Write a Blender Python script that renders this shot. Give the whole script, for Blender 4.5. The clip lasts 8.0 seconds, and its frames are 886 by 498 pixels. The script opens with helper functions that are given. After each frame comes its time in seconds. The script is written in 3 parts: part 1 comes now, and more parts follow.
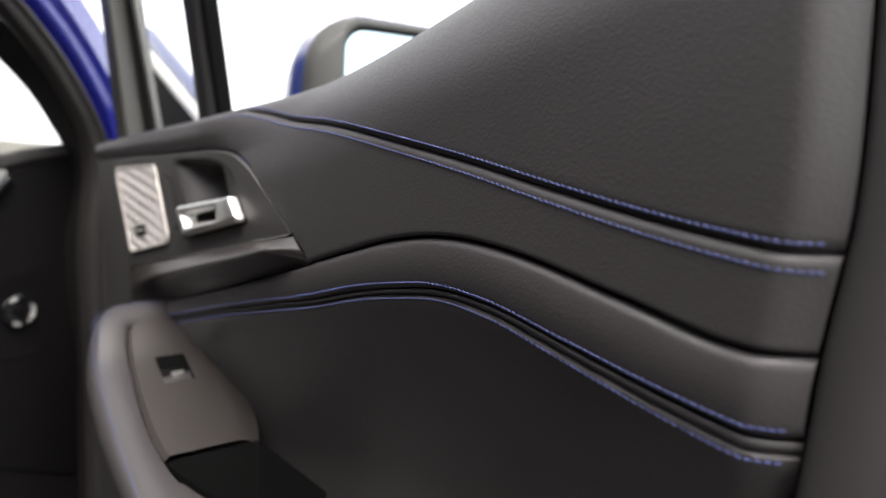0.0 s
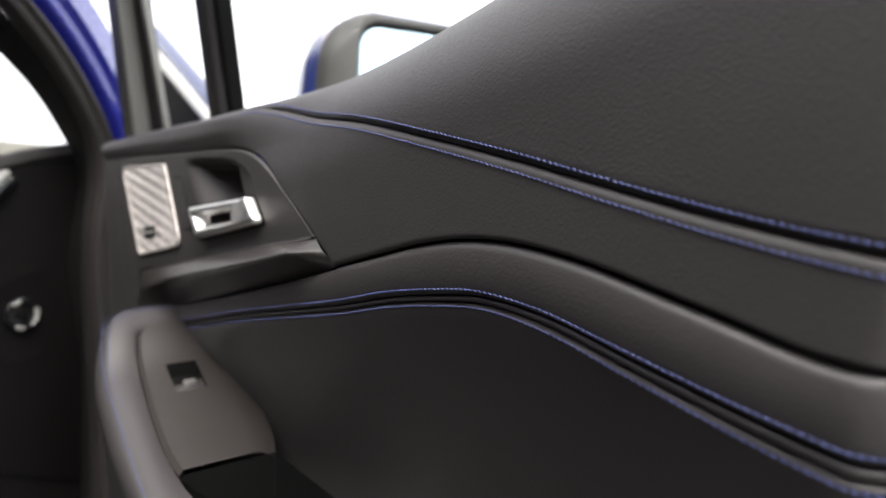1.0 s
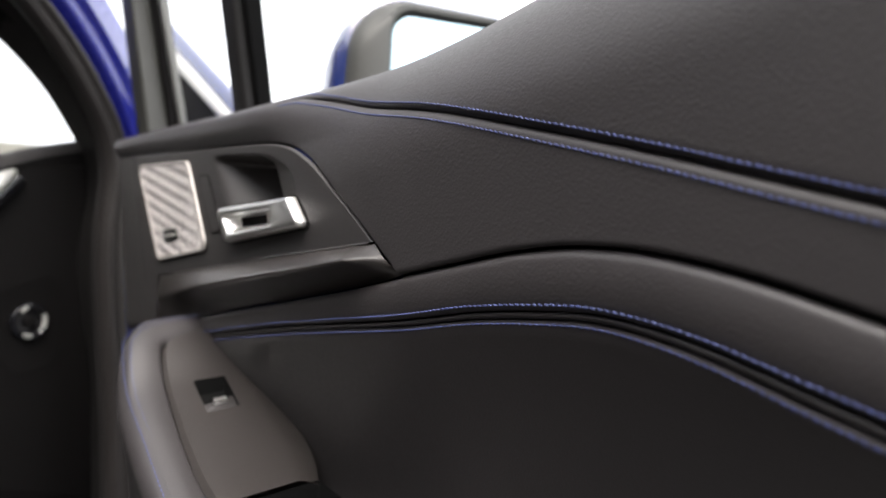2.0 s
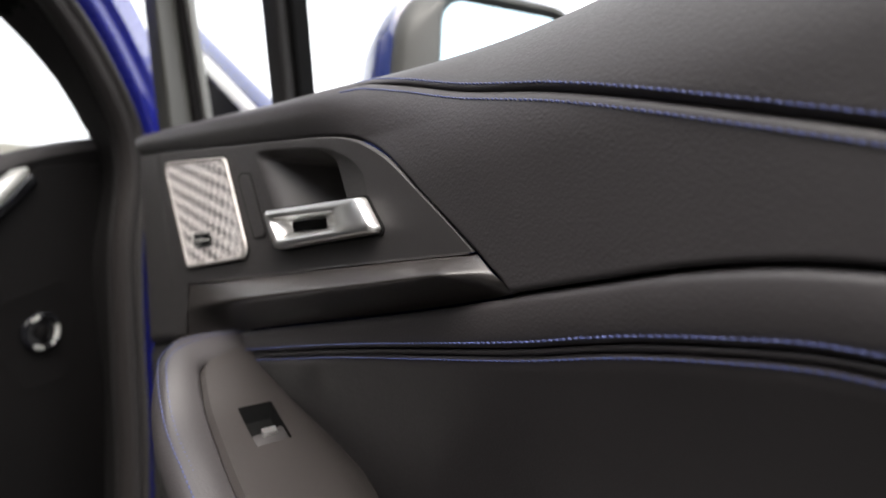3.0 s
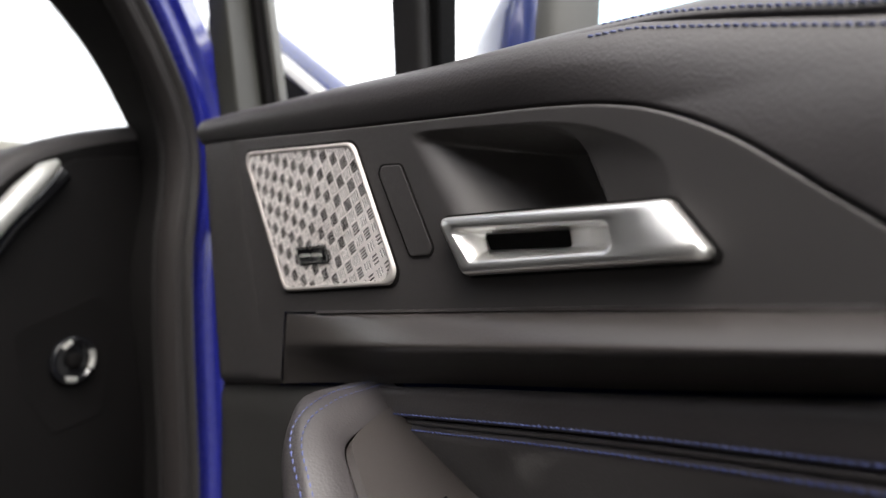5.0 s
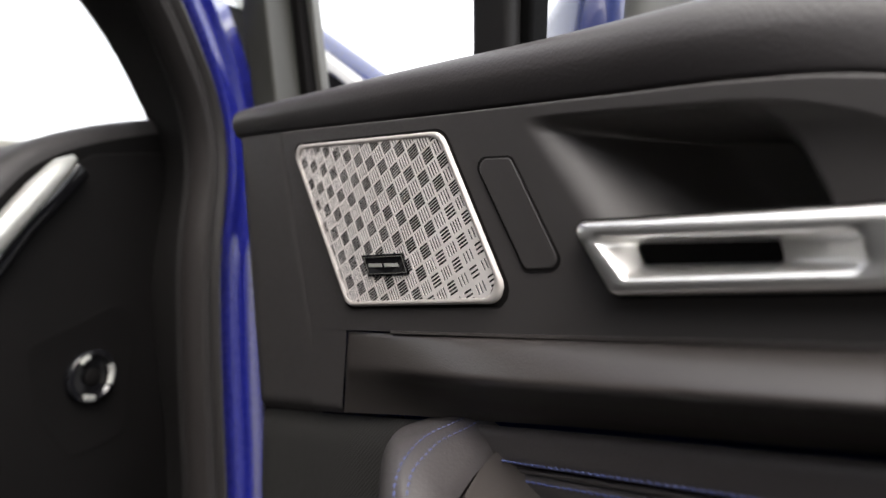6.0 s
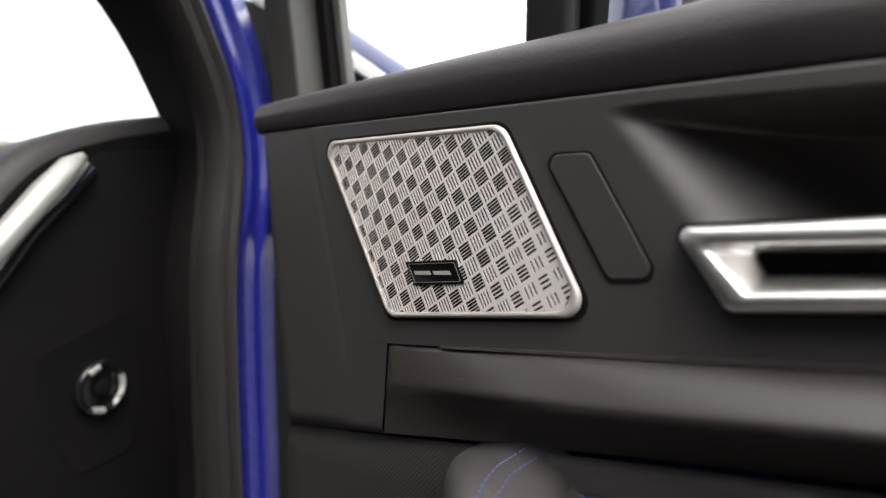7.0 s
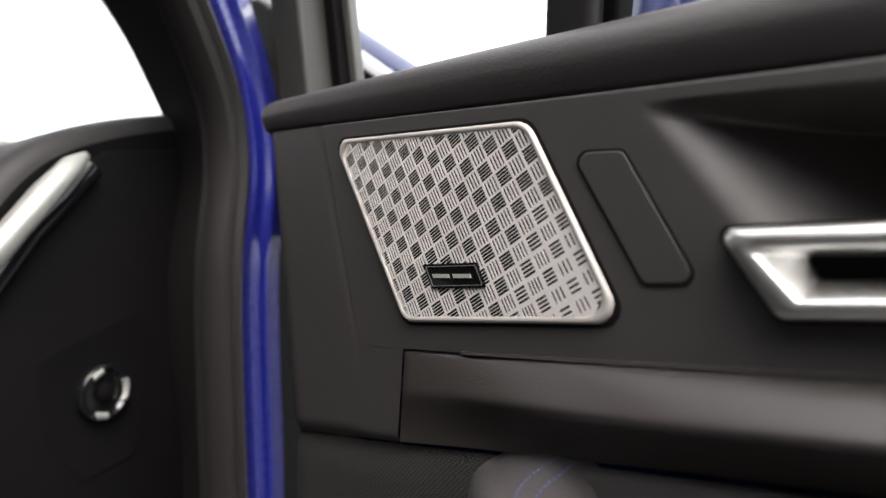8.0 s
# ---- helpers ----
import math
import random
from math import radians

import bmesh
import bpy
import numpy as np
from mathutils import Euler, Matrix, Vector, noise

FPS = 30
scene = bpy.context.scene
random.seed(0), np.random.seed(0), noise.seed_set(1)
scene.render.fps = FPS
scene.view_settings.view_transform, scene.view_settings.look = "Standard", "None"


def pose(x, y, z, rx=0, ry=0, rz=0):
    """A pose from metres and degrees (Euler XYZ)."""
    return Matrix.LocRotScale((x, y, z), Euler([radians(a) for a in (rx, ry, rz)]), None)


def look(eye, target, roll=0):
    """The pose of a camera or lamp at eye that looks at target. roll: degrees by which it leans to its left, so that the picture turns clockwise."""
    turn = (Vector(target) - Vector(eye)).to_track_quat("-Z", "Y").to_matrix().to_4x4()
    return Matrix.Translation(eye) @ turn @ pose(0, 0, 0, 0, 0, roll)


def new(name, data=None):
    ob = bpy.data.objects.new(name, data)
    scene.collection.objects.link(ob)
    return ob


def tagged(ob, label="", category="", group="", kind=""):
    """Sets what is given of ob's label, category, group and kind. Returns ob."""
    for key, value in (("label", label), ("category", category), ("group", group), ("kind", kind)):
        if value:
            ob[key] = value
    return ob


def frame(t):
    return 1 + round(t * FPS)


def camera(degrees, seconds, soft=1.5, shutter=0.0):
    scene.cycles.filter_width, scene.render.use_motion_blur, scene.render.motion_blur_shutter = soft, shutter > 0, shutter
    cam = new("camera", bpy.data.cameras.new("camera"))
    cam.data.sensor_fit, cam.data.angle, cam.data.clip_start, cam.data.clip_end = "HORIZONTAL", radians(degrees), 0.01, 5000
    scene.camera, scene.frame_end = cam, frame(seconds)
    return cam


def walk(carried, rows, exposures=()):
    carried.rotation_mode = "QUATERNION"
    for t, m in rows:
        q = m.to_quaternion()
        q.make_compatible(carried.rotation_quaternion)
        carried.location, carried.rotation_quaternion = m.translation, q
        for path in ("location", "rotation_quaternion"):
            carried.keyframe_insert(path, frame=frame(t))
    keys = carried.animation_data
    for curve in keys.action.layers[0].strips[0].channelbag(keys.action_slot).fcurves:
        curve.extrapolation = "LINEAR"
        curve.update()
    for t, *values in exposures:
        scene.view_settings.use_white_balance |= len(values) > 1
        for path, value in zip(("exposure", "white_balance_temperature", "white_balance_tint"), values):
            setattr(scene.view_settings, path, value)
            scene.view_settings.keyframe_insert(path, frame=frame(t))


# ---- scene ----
cam = camera(76.0, 8.0)
METRES, EYE, TILT, LEAN, TURN = 0.52, 0.9, 0.0, 0.0, 45.8
ROWS = [
    (0.0, 0.0000, 0.0000, 0.0000, -0.00, 0.00, 0.00),
    (0.5, -0.0079, 0.0089, 0.0004, 0.01, 0.07, -0.05),
    (1.0, -0.0383, 0.0389, 0.0021, 0.02, 0.21, -0.14),
    (2.5, -0.1722, 0.1736, 0.0130, -0.07, 0.32, -0.10),
    (3.0, -0.2268, 0.2308, 0.0179, 0.05, 0.45, -0.20),
    (3.5, -0.2827, 0.2853, 0.0236, 0.07, 0.50, -0.26),
    (4.0, -0.3464, 0.3516, 0.0300, 0.06, 0.50, -0.38),
    (4.5, -0.4067, 0.4139, 0.0359, 0.06, 0.51, -0.43),
    (6.0, -0.5694, 0.5822, 0.0527, 0.03, 0.35, -0.37),
    (6.5, -0.5979, 0.6135, 0.0555, 0.09, 0.38, -0.41),
    (7.0, -0.6225, 0.6391, 0.0579, 0.01, 0.41, -0.38),
    (7.5, -0.6347, 0.6528, 0.0595, 0.01, 0.38, -0.32),
    (8.0, -0.6410, 0.6600, 0.0598, -0.02, 0.42, -0.33),
]
walk(cam, [(t, pose(0, 0, EYE, TILT, LEAN, TURN) @ pose(METRES * x, METRES * y, METRES * z, 90 + pitch, roll, yaw)) for t, x, y, z, yaw, pitch, roll in ROWS])

scene.view_settings.exposure = 2.22
cam.data.dof.use_dof = True
cam.data.dof.focus_distance = 0.283
cam.data.dof.aperture_fstop = 4.8

# ---------------------------------------------------------------- world and sun
world = bpy.data.worlds.new("world")
scene.world = world
world.use_nodes = True
wn = world.node_tree.nodes
sky = wn.new("ShaderNodeTexSky")
sky.sky_type, sky.sun_disc = "NISHITA", False
SUN_EL, SUN_AZ = 64.0, -26.0
sky.sun_elevation, sky.sun_rotation = radians(SUN_EL), radians(90 - SUN_AZ)
sky.dust_density, sky.air_density = 3.0, 1.0
wn["Background"].inputs["Strength"].default_value = 0.15
haze = wn.new("ShaderNodeHueSaturation")
haze.inputs["Saturation"].default_value = 0.10
world.node_tree.links.new(sky.outputs["Color"], haze.inputs["Color"])
world.node_tree.links.new(haze.outputs["Color"], wn["Background"].inputs["Color"])
sun = new("sun", bpy.data.lights.new("sun", "SUN"))
sun.data.energy, sun.data.angle, sun.data.color = 0.7, radians(50), (1.0, 0.86, 0.74)
sun.matrix_world = look((math.cos(radians(SUN_AZ)), math.sin(radians(SUN_AZ)), math.tan(radians(SUN_EL))), (0, 0, 0))


# ---------------------------------------------------------------- materials
def material(name, color, rough=0.5, metal=0.0, spec=0.5, coat=0.0, grain=0.0, scale=2000.0, tone=0.12, tone_scale=30.0, voronoi=False, streak=None):
    """A surface with fine relief (grain) and two scales of tone."""
    m = bpy.data.materials.new(name)
    m.use_nodes = True
    nt = m.node_tree
    b = nt.nodes["Principled BSDF"]
    b.inputs["Roughness"].default_value, b.inputs["Metallic"].default_value = rough, metal
    b.inputs["Specular IOR Level"].default_value, b.inputs["Coat Weight"].default_value = spec, coat
    b.inputs["Coat Roughness"].default_value = 0.04
    co = nt.nodes.new("ShaderNodeTexCoord")
    mp = nt.nodes.new("ShaderNodeMapping")
    nt.links.new(co.outputs["Object"], mp.inputs["Vector"])
    if streak:
        mp.inputs["Scale"].default_value = streak
    n1 = nt.nodes.new("ShaderNodeTexNoise")
    n1.inputs["Scale"].default_value, n1.inputs["Detail"].default_value = tone_scale, 6
    n2 = nt.nodes.new("ShaderNodeTexNoise")
    n2.inputs["Scale"].default_value, n2.inputs["Detail"].default_value = tone_scale * 14, 4
    nt.links.new(mp.outputs["Vector"], n1.inputs["Vector"])
    nt.links.new(mp.outputs["Vector"], n2.inputs["Vector"])
    add = nt.nodes.new("ShaderNodeMath")
    add.operation = "ADD"
    nt.links.new(n1.outputs["Fac"], add.inputs[0])
    nt.links.new(n2.outputs["Fac"], add.inputs[1])
    ramp = nt.nodes.new("ShaderNodeMapRange")
    ramp.inputs["From Min"].default_value, ramp.inputs["From Max"].default_value = 0.6, 1.4
    ramp.inputs["To Min"].default_value, ramp.inputs["To Max"].default_value = 1 - tone, 1 + tone
    nt.links.new(add.outputs[0], ramp.inputs["Value"])
    mul = nt.nodes.new("ShaderNodeVectorMath")
    mul.operation = "SCALE"
    mul.inputs[0].default_value = color
    nt.links.new(ramp.outputs["Result"], mul.inputs["Scale"])
    nt.links.new(mul.outputs["Vector"], b.inputs["Base Color"])
    rr = nt.nodes.new("ShaderNodeMapRange")
    rr.inputs["From Min"].default_value, rr.inputs["From Max"].default_value = 0.3, 0.7
    rr.inputs["To Min"].default_value, rr.inputs["To Max"].default_value = rough * 0.9, min(1, rough * 1.1)
    nt.links.new(n2.outputs["Fac"], rr.inputs["Value"])
    nt.links.new(rr.outputs["Result"], b.inputs["Roughness"])
    if grain:
        if voronoi:
            g = nt.nodes.new("ShaderNodeTexVoronoi")
            g.feature = "SMOOTH_F1"
            out = g.outputs["Distance"]
        else:
            g = nt.nodes.new("ShaderNodeTexNoise")
            g.inputs["Detail"].default_value = 3
            out = g.outputs["Fac"]
        g.inputs["Scale"].default_value = scale
        nt.links.new(mp.outputs["Vector"], g.inputs["Vector"])
        bump = nt.nodes.new("ShaderNodeBump")
        bump.inputs["Strength"].default_value, bump.inputs["Distance"].default_value = grain, 0.0006
        nt.links.new(out, bump.inputs["Height"])
        nt.links.new(bump.outputs["Normal"], b.inputs["Normal"])
    return m


LEATHER = material("black_leather", (0.030, 0.0268, 0.0275), 0.48, spec=0.5, grain=0.20, scale=820, voronoi=True, tone=0.10)
SOFT = material("soft_plastic", (0.030, 0.0274, 0.0272), 0.55, spec=0.4, grain=0.2, scale=2200, tone=0.08)
SATIN = material("satin_plastic", (0.029, 0.0255, 0.0242), 0.33, spec=0.5, grain=0.16, scale=1300, voronoi=True, tone=0.06)
WEAVE = material("woven_texture_plastic", (0.024, 0.023, 0.022), 0.6, grain=0.5, scale=900, tone=0.1)
wt = WEAVE.node_tree
wb = wt.nodes["Bump"]
wt.links.remove(wb.inputs["Height"].links[0])
waves = []
for turn in (45, -45):
    wm = wt.nodes.new("ShaderNodeMapping")
    wm.inputs["Rotation"].default_value = (0, radians(turn), 0)
    wt.links.new(wt.nodes["Texture Coordinate"].outputs["Object"], wm.inputs["Vector"])
    wv = wt.nodes.new("ShaderNodeTexWave")
    wv.inputs["Scale"].default_value = 165
    wt.links.new(wm.outputs["Vector"], wv.inputs["Vector"])
    waves.append(wv)
wmax = wt.nodes.new("ShaderNodeMath")
wmax.operation = "MAXIMUM"
wt.links.new(waves[0].outputs["Fac"], wmax.inputs[0])
wt.links.new(waves[1].outputs["Fac"], wmax.inputs[1])
wt.links.new(wmax.outputs[0], wb.inputs["Height"])
DARK = material("black_plastic", (0.0055, 0.0050, 0.0050), 0.65, spec=0.07, grain=0.15, scale=1500)
POST = material("dark_post_plastic", (0.016, 0.015, 0.015), 0.55, spec=0.3, grain=0.15, scale=2200)
CLADDING = material("cladding_plastic", (0.0105, 0.0096, 0.0094), 0.6, spec=0.2, grain=0.15, scale=1800)
# near-black: true colour of seal and band, painted shade in the recesses
PITCH = material("matte_black_and_shade", (0.003, 0.003, 0.003), 0.8, spec=0.1)
GLOSS = material("gloss_black", (0.006, 0.006, 0.007), 0.08, tone=0.04)
RUBBER = material("rubber", (0.022, 0.0192, 0.0186), 0.55, spec=0.35, grain=0.2, scale=1800)
GREYTRIM = material("grey_frame_paint", (0.034, 0.034, 0.030), 0.45, grain=0.05)
STRIP = material("grey_metal_strip", (0.15, 0.15, 0.14), 0.4, metal=0.3)
SILVER = material("satin_silver", (0.50, 0.50, 0.47), 0.4, metal=0.6)
CHROME = material("satin_chrome", (0.86, 0.85, 0.83), 0.36, metal=1.0, tone=0.012)
GRILLE = material("brushed_steel", (0.90, 0.85, 0.825), 0.40, metal=0.5, tone=0.05, grain=0.04, scale=1500)
BLUE = material("blue_paint", (0.010, 0.013, 0.19), 0.28, coat=1.0, tone=0.04)
NAVY = material("blue_shell_paint", (0.012, 0.022, 0.10), 0.25, coat=1.0, tone=0.04)
THREAD = material("blue_thread", (0.037, 0.050, 0.150), 0.6, grain=0.3, scale=4000)
# blue-grey tint paints in the cyan of a sky that renders white
MIRROR = material("mirror_glass", (0.45, 0.60, 0.66), 0.01, metal=1.0, tone=0.0)
PAVING = material("asphalt", (0.038, 0.0365, 0.035), 0.85, grain=0.6, scale=150, tone=0.2, tone_scale=2)
# kept dark so the added wall bounces little light onto the door
DARKWALL = material("shading_wall_dark", (0.105, 0.10, 0.095), 0.85, grain=0.3, scale=40, tone=0.15, tone_scale=1)
CONCRETE = material("pale_concrete", (0.26, 0.255, 0.22), 0.8, grain=0.3, scale=40, tone=0.12, tone_scale=1)

GLASS = bpy.data.materials.new("clear_glass")
GLASS.use_nodes = True
gb = GLASS.node_tree.nodes["Principled BSDF"]
gb.inputs["Transmission Weight"].default_value, gb.inputs["Roughness"].default_value, gb.inputs["IOR"].default_value = 1.0, 0.0, 1.05


# ---------------------------------------------------------------- helpers
def thing(name, label, category, group="", kind="", at=(0, 0, 0)):
    e = new(name)
    e.location = at
    return tagged(e, label, category, group, kind)


def finish(name, bm, mat, parent=None, label="", sharp=40, smooth=True):
    bmesh.ops.recalc_face_normals(bm, faces=bm.faces)
    me = bpy.data.meshes.new(name)
    bm.to_mesh(me)
    bm.free()
    me.materials.append(mat)
    if smooth:
        me.shade_smooth()
        me.set_sharp_from_angle(angle=radians(sharp))
    ob = new(name, me)
    if parent:
        ob.parent = parent
        if parent.type == "EMPTY":
            ob.matrix_parent_inverse = Matrix.Translation(-Vector(parent.location))
    if label:
        tagged(ob, label)
    return ob


part = finish


def smooth_line(points):
    """A smooth function through (x, value) control points, in rising x (monotone Hermite)."""
    x = np.array([p[0] for p in points], float)
    y = np.array([p[1] for p in points], float)
    h = np.diff(x)
    s = np.diff(y) / h
    m = np.zeros(len(x))
    m[0], m[-1] = s[0], s[-1]
    for i in range(1, len(x) - 1):
        m[i] = (s[i - 1] * h[i] + s[i] * h[i - 1]) / (h[i] + h[i - 1])

    def f(v):
        v = np.asarray(v, float)
        i = np.clip(np.searchsorted(x, v) - 1, 0, len(h) - 1)
        t = (v - x[i]) / h[i]
        t2, t3 = t * t, t * t * t
        r = y[i] * (2 * t3 - 3 * t2 + 1) + h[i] * m[i] * (t3 - 2 * t2 + t) + y[i + 1] * (3 * t2 - 2 * t3) + h[i] * m[i + 1] * (t3 - t2)
        r = np.where(v < x[0], y[0] + m[0] * (v - x[0]), r)
        return np.where(v > x[-1], y[-1] + m[-1] * (v - x[-1]), r)
    return f


def path(points, count):
    """A smooth open line of count points through control points of any dimension."""
    p = [Vector(q) for q in points]
    d = [0.0]
    for a, b in zip(p, p[1:]):
        d.append(d[-1] + (b - a).length)
    fs = [smooth_line([(t, q[i]) for t, q in zip(d, p)]) for i in range(len(p[0]))]
    ts = np.linspace(0, d[-1], count)
    return np.stack([f(ts) for f in fs], axis=1)


def grid(P, back=None, close_v=False):
    """A bmesh from an array of points [nu, nv, 3]; back: a vector by which a second skin is set off, closed round the rim."""
    bm = bmesh.new()
    nu, nv = P.shape[:2]

    def skin(Q):
        return [[bm.verts.new(Q[i, j]) for j in range(nv)] for i in range(nu)]
    a = skin(P)
    for i in range(nu - 1):
        for j in range(nv - 1 + close_v):
            bm.faces.new((a[i][j], a[i + 1][j], a[i + 1][(j + 1) % nv], a[i][(j + 1) % nv]))
    if back is not None:
        b = skin(P + np.array(back))
        for i in range(nu - 1):
            for j in range(nv - 1):
                bm.faces.new((b[i][j], b[i][j + 1], b[i + 1][j + 1], b[i + 1][j]))
        for i in range(nu - 1):
            for j in (0, nv - 1):
                bm.faces.new((a[i][j], a[i + 1][j], b[i + 1][j], b[i][j]))
        for j in range(nv - 1):
            for i in (0, nu - 1):
                bm.faces.new((a[i][j], a[i][j + 1], b[i][j + 1], b[i][j]))
    return bm


def rounded(poly, radii, n=7):
    """The outline of a polygon in a plane with rounded corners, n points a corner."""
    out = []
    k = len(poly)
    if not isinstance(radii, (list, tuple)):
        radii = [radii] * k
    for i in range(k):
        p, a, b = Vector(poly[i]), Vector(poly[i - 1]), Vector(poly[(i + 1) % k])
        u, v = (a - p).normalized(), (b - p).normalized()
        ang = u.angle(v)
        r = radii[i]
        t = r / math.tan(ang / 2)
        t = min(t, 0.49 * (a - p).length, 0.49 * (b - p).length)
        r = t * math.tan(ang / 2)
        c = p + (u + v).normalized() * (r / math.sin(ang / 2))
        s, e = p + u * t - c, p + v * t - c
        for j in range(n):
            w = j / (n - 1)
            q = s.lerp(e, w)
            out.append(c + (q.normalized() * r if q.length > 1e-9 else q))
    return out


def inset(poly, d):
    """A convex or nearly convex polygon shrunk by d (grown: minus)."""
    k = len(poly)
    area = sum(poly[i - 1][0] * poly[i][1] - poly[i][0] * poly[i - 1][1] for i in range(k))
    sg = 1 if area > 0 else -1
    out = []
    for i in range(k):
        p, a, b = Vector(poly[i]), Vector(poly[i - 1]), Vector(poly[(i + 1) % k])
        e1, e2 = (p - a).normalized(), (b - p).normalized()
        n1, n2 = Vector((-e1.y, e1.x)) * sg, Vector((-e2.y, e2.x)) * sg
        m = n1 + n2
        out.append(tuple(p + m * (d / (m.dot(n1)))))
    return out


def loops(rings, cap_last=True, cap_first=False, closed=False):
    """A bmesh that joins rings of 3D points one after another."""
    bm = bmesh.new()
    vs = [[bm.verts.new(p) for p in r] for r in rings]
    k = len(vs[0])
    pairs = list(zip(vs, vs[1:])) + ([(vs[-1], vs[0])] if closed else [])
    for a, b in pairs:
        for i in range(k):
            bm.faces.new((a[i], a[(i + 1) % k], b[(i + 1) % k], b[i]))
    if cap_last and not closed:
        bm.faces.new(vs[-1])
    if cap_first and not closed:
        bm.faces.new(vs[0])
    return bm


def lift(outline, y):
    return [(p[0], y, p[1]) for p in outline]


def tube(points, r, k=10, taper=None):
    """A round bar along 3D points."""
    P = [Vector(p) for p in points]
    rings = []
    for i, p in enumerate(P):
        t = (P[min(i + 1, len(P) - 1)] - P[max(i - 1, 0)]).normalized()
        ref = Vector((0, 0, 1)) if abs(t.z) < 0.9 else Vector((1, 0, 0))
        a = t.cross(ref).normalized()
        b = t.cross(a)
        rr = r if taper is None else r * taper[i]
        rings.append([p + (a * math.cos(2 * math.pi * j / k) + b * math.sin(2 * math.pi * j / k)) * rr for j in range(k)])
    return loops(rings, True, True)


def block(pts8):
    bm = bmesh.new()
    v = [bm.verts.new(p) for p in pts8]
    for f in ((0, 1, 2, 3), (4, 7, 6, 5), (0, 4, 5, 1), (1, 5, 6, 2), (2, 6, 7, 3), (3, 7, 4, 0)):
        bm.faces.new([v[i] for i in f])
    return bm


def stitches(points, pitch, length, r, out):
    """A row of thread stitches along 3D points; out: the direction off the surface."""
    P = [Vector(p) for p in points]
    d = [0.0]
    for a, b in zip(P, P[1:]):
        d.append(d[-1] + (b - a).length)
    d = np.array(d)
    arr = np.array([tuple(p) for p in P])

    def at(s):
        return Vector([float(np.interp(s, d, arr[:, i])) for i in range(3)])
    bm = bmesh.new()
    rnd = random.Random(5)
    s = pitch
    o = Vector(out).normalized()
    while s < d[-1] - pitch:
        w = length * (0.92 + 0.16 * rnd.random())
        a, b = at(s - w / 2), at(s + w / 2)
        t = (b - a).normalized()
        side = t.cross(o).normalized()
        slant = side * (r * 0.35)
        ring = []
        for e, p, q in ((0, a - slant, 0.35), (1, a.lerp(b, 0.25) - slant * 0.5, 1.0), (2, a.lerp(b, 0.75) + slant * 0.5, 1.0), (3, b + slant, 0.35)):
            h = r * (0.3 if e in (0, 3) else 0.9)
            ring.append([bm.verts.new(p + o * (h + r * 0.8 * math.sin(an)) * (1 if q == 1 else 0.35) + side * r * q * math.cos(an)) for an in (0, math.pi / 3, 2 * math.pi / 3, math.pi, 1.5 * math.pi)])
        for x, y in zip(ring, ring[1:]):
            for i in range(5):
                bm.faces.new((x[i], x[(i + 1) % 5], y[(i + 1) % 5], y[i]))
        s += pitch
    return bm


# ---------------------------------------------------------------- outlines of the door trim (x along the door, z up)
FACE = 0.195
BELT = smooth_line([(-0.95, 1.051), (-0.82, 1.0435), (-0.67, 1.0335), (-0.55, 1.0245), (-0.45, 1.0215), (-0.38, 1.0235), (-0.32, 1.027), (-0.26, 1.034), (-0.20, 1.043), (-0.10, 1.062), (0.0, 1.082)])
SEAM = smooth_line([(-0.50, 1.0240), (-0.475, 1.0195), (-0.45, 1.0142), (-0.42, 1.0070), (-0.371, 0.993), (-0.306, 0.978), (-0.232, 0.956), (-0.185, 0.941), (-0.136, 0.924), (-0.10, 0.912), (-0.069, 0.903), (-0.052, 0.899), (-0.03, 0.898)])
CARRIER_TOP = smooth_line([(-0.89, 1.021), (-0.763, 1.010), (-0.623, 0.997), (-0.533, 0.989), (-0.485, 0.9845), (-0.462, 0.981), (-0.445, 0.9765), (-0.418, 0.9635), (-0.387, 0.9405), (-0.365, 0.9235), (-0.350, 0.911), (-0.331, 0.8945)])
FOLD = smooth_line([(-0.335, 0.8898), (-0.283, 0.8988), (-0.25, 0.9042), (-0.215, 0.9065), (-0.19, 0.9048), (-0.16, 0.8988), (-0.1056, 0.8812), (-0.066, 0.8683), (-0.047, 0.8662), (-0.03, 0.8655)])
SPEAR_LOW = smooth_line([(-0.87, 0.803), (-0.803, 0.8143), (-0.715, 0.8285), (-0.654, 0.839), (-0.62, 0.844), (-0.5545, 0.8545), (-0.5005, 0.8625), (-0.4535, 0.8695), (-0.363, 0.8840), (-0.331, 0.8898)])
PIPE = smooth_line([(-0.62, 0.829), (-0.57, 0.8365), (-0.4534, 0.8537), (-0.388, 0.8618), (-0.323, 0.8697), (-0.27, 0.8780), (-0.24, 0.8806), (-0.208, 0.8816), (-0.173, 0.8762), (-0.1305, 0.8628), (-0.084, 0.8482), (-0.059, 0.8420), (-0.03, 0.8415)])


def spread(x):
    """How far the two piping rows part: close ahead, wider towards the rear edge."""
    return 0.72 + 0.30 * np.clip((np.asarray(x) + 0.20) / 0.12, 0, 1)


REAR = smooth_line([(0.45, -0.085), (0.80, -0.0560), (0.826, -0.0515), (0.868, -0.0450), (0.91, -0.0365), (0.968, -0.0315), (1.10, -0.026)])


def rear_edge(z):
    return REAR(z)


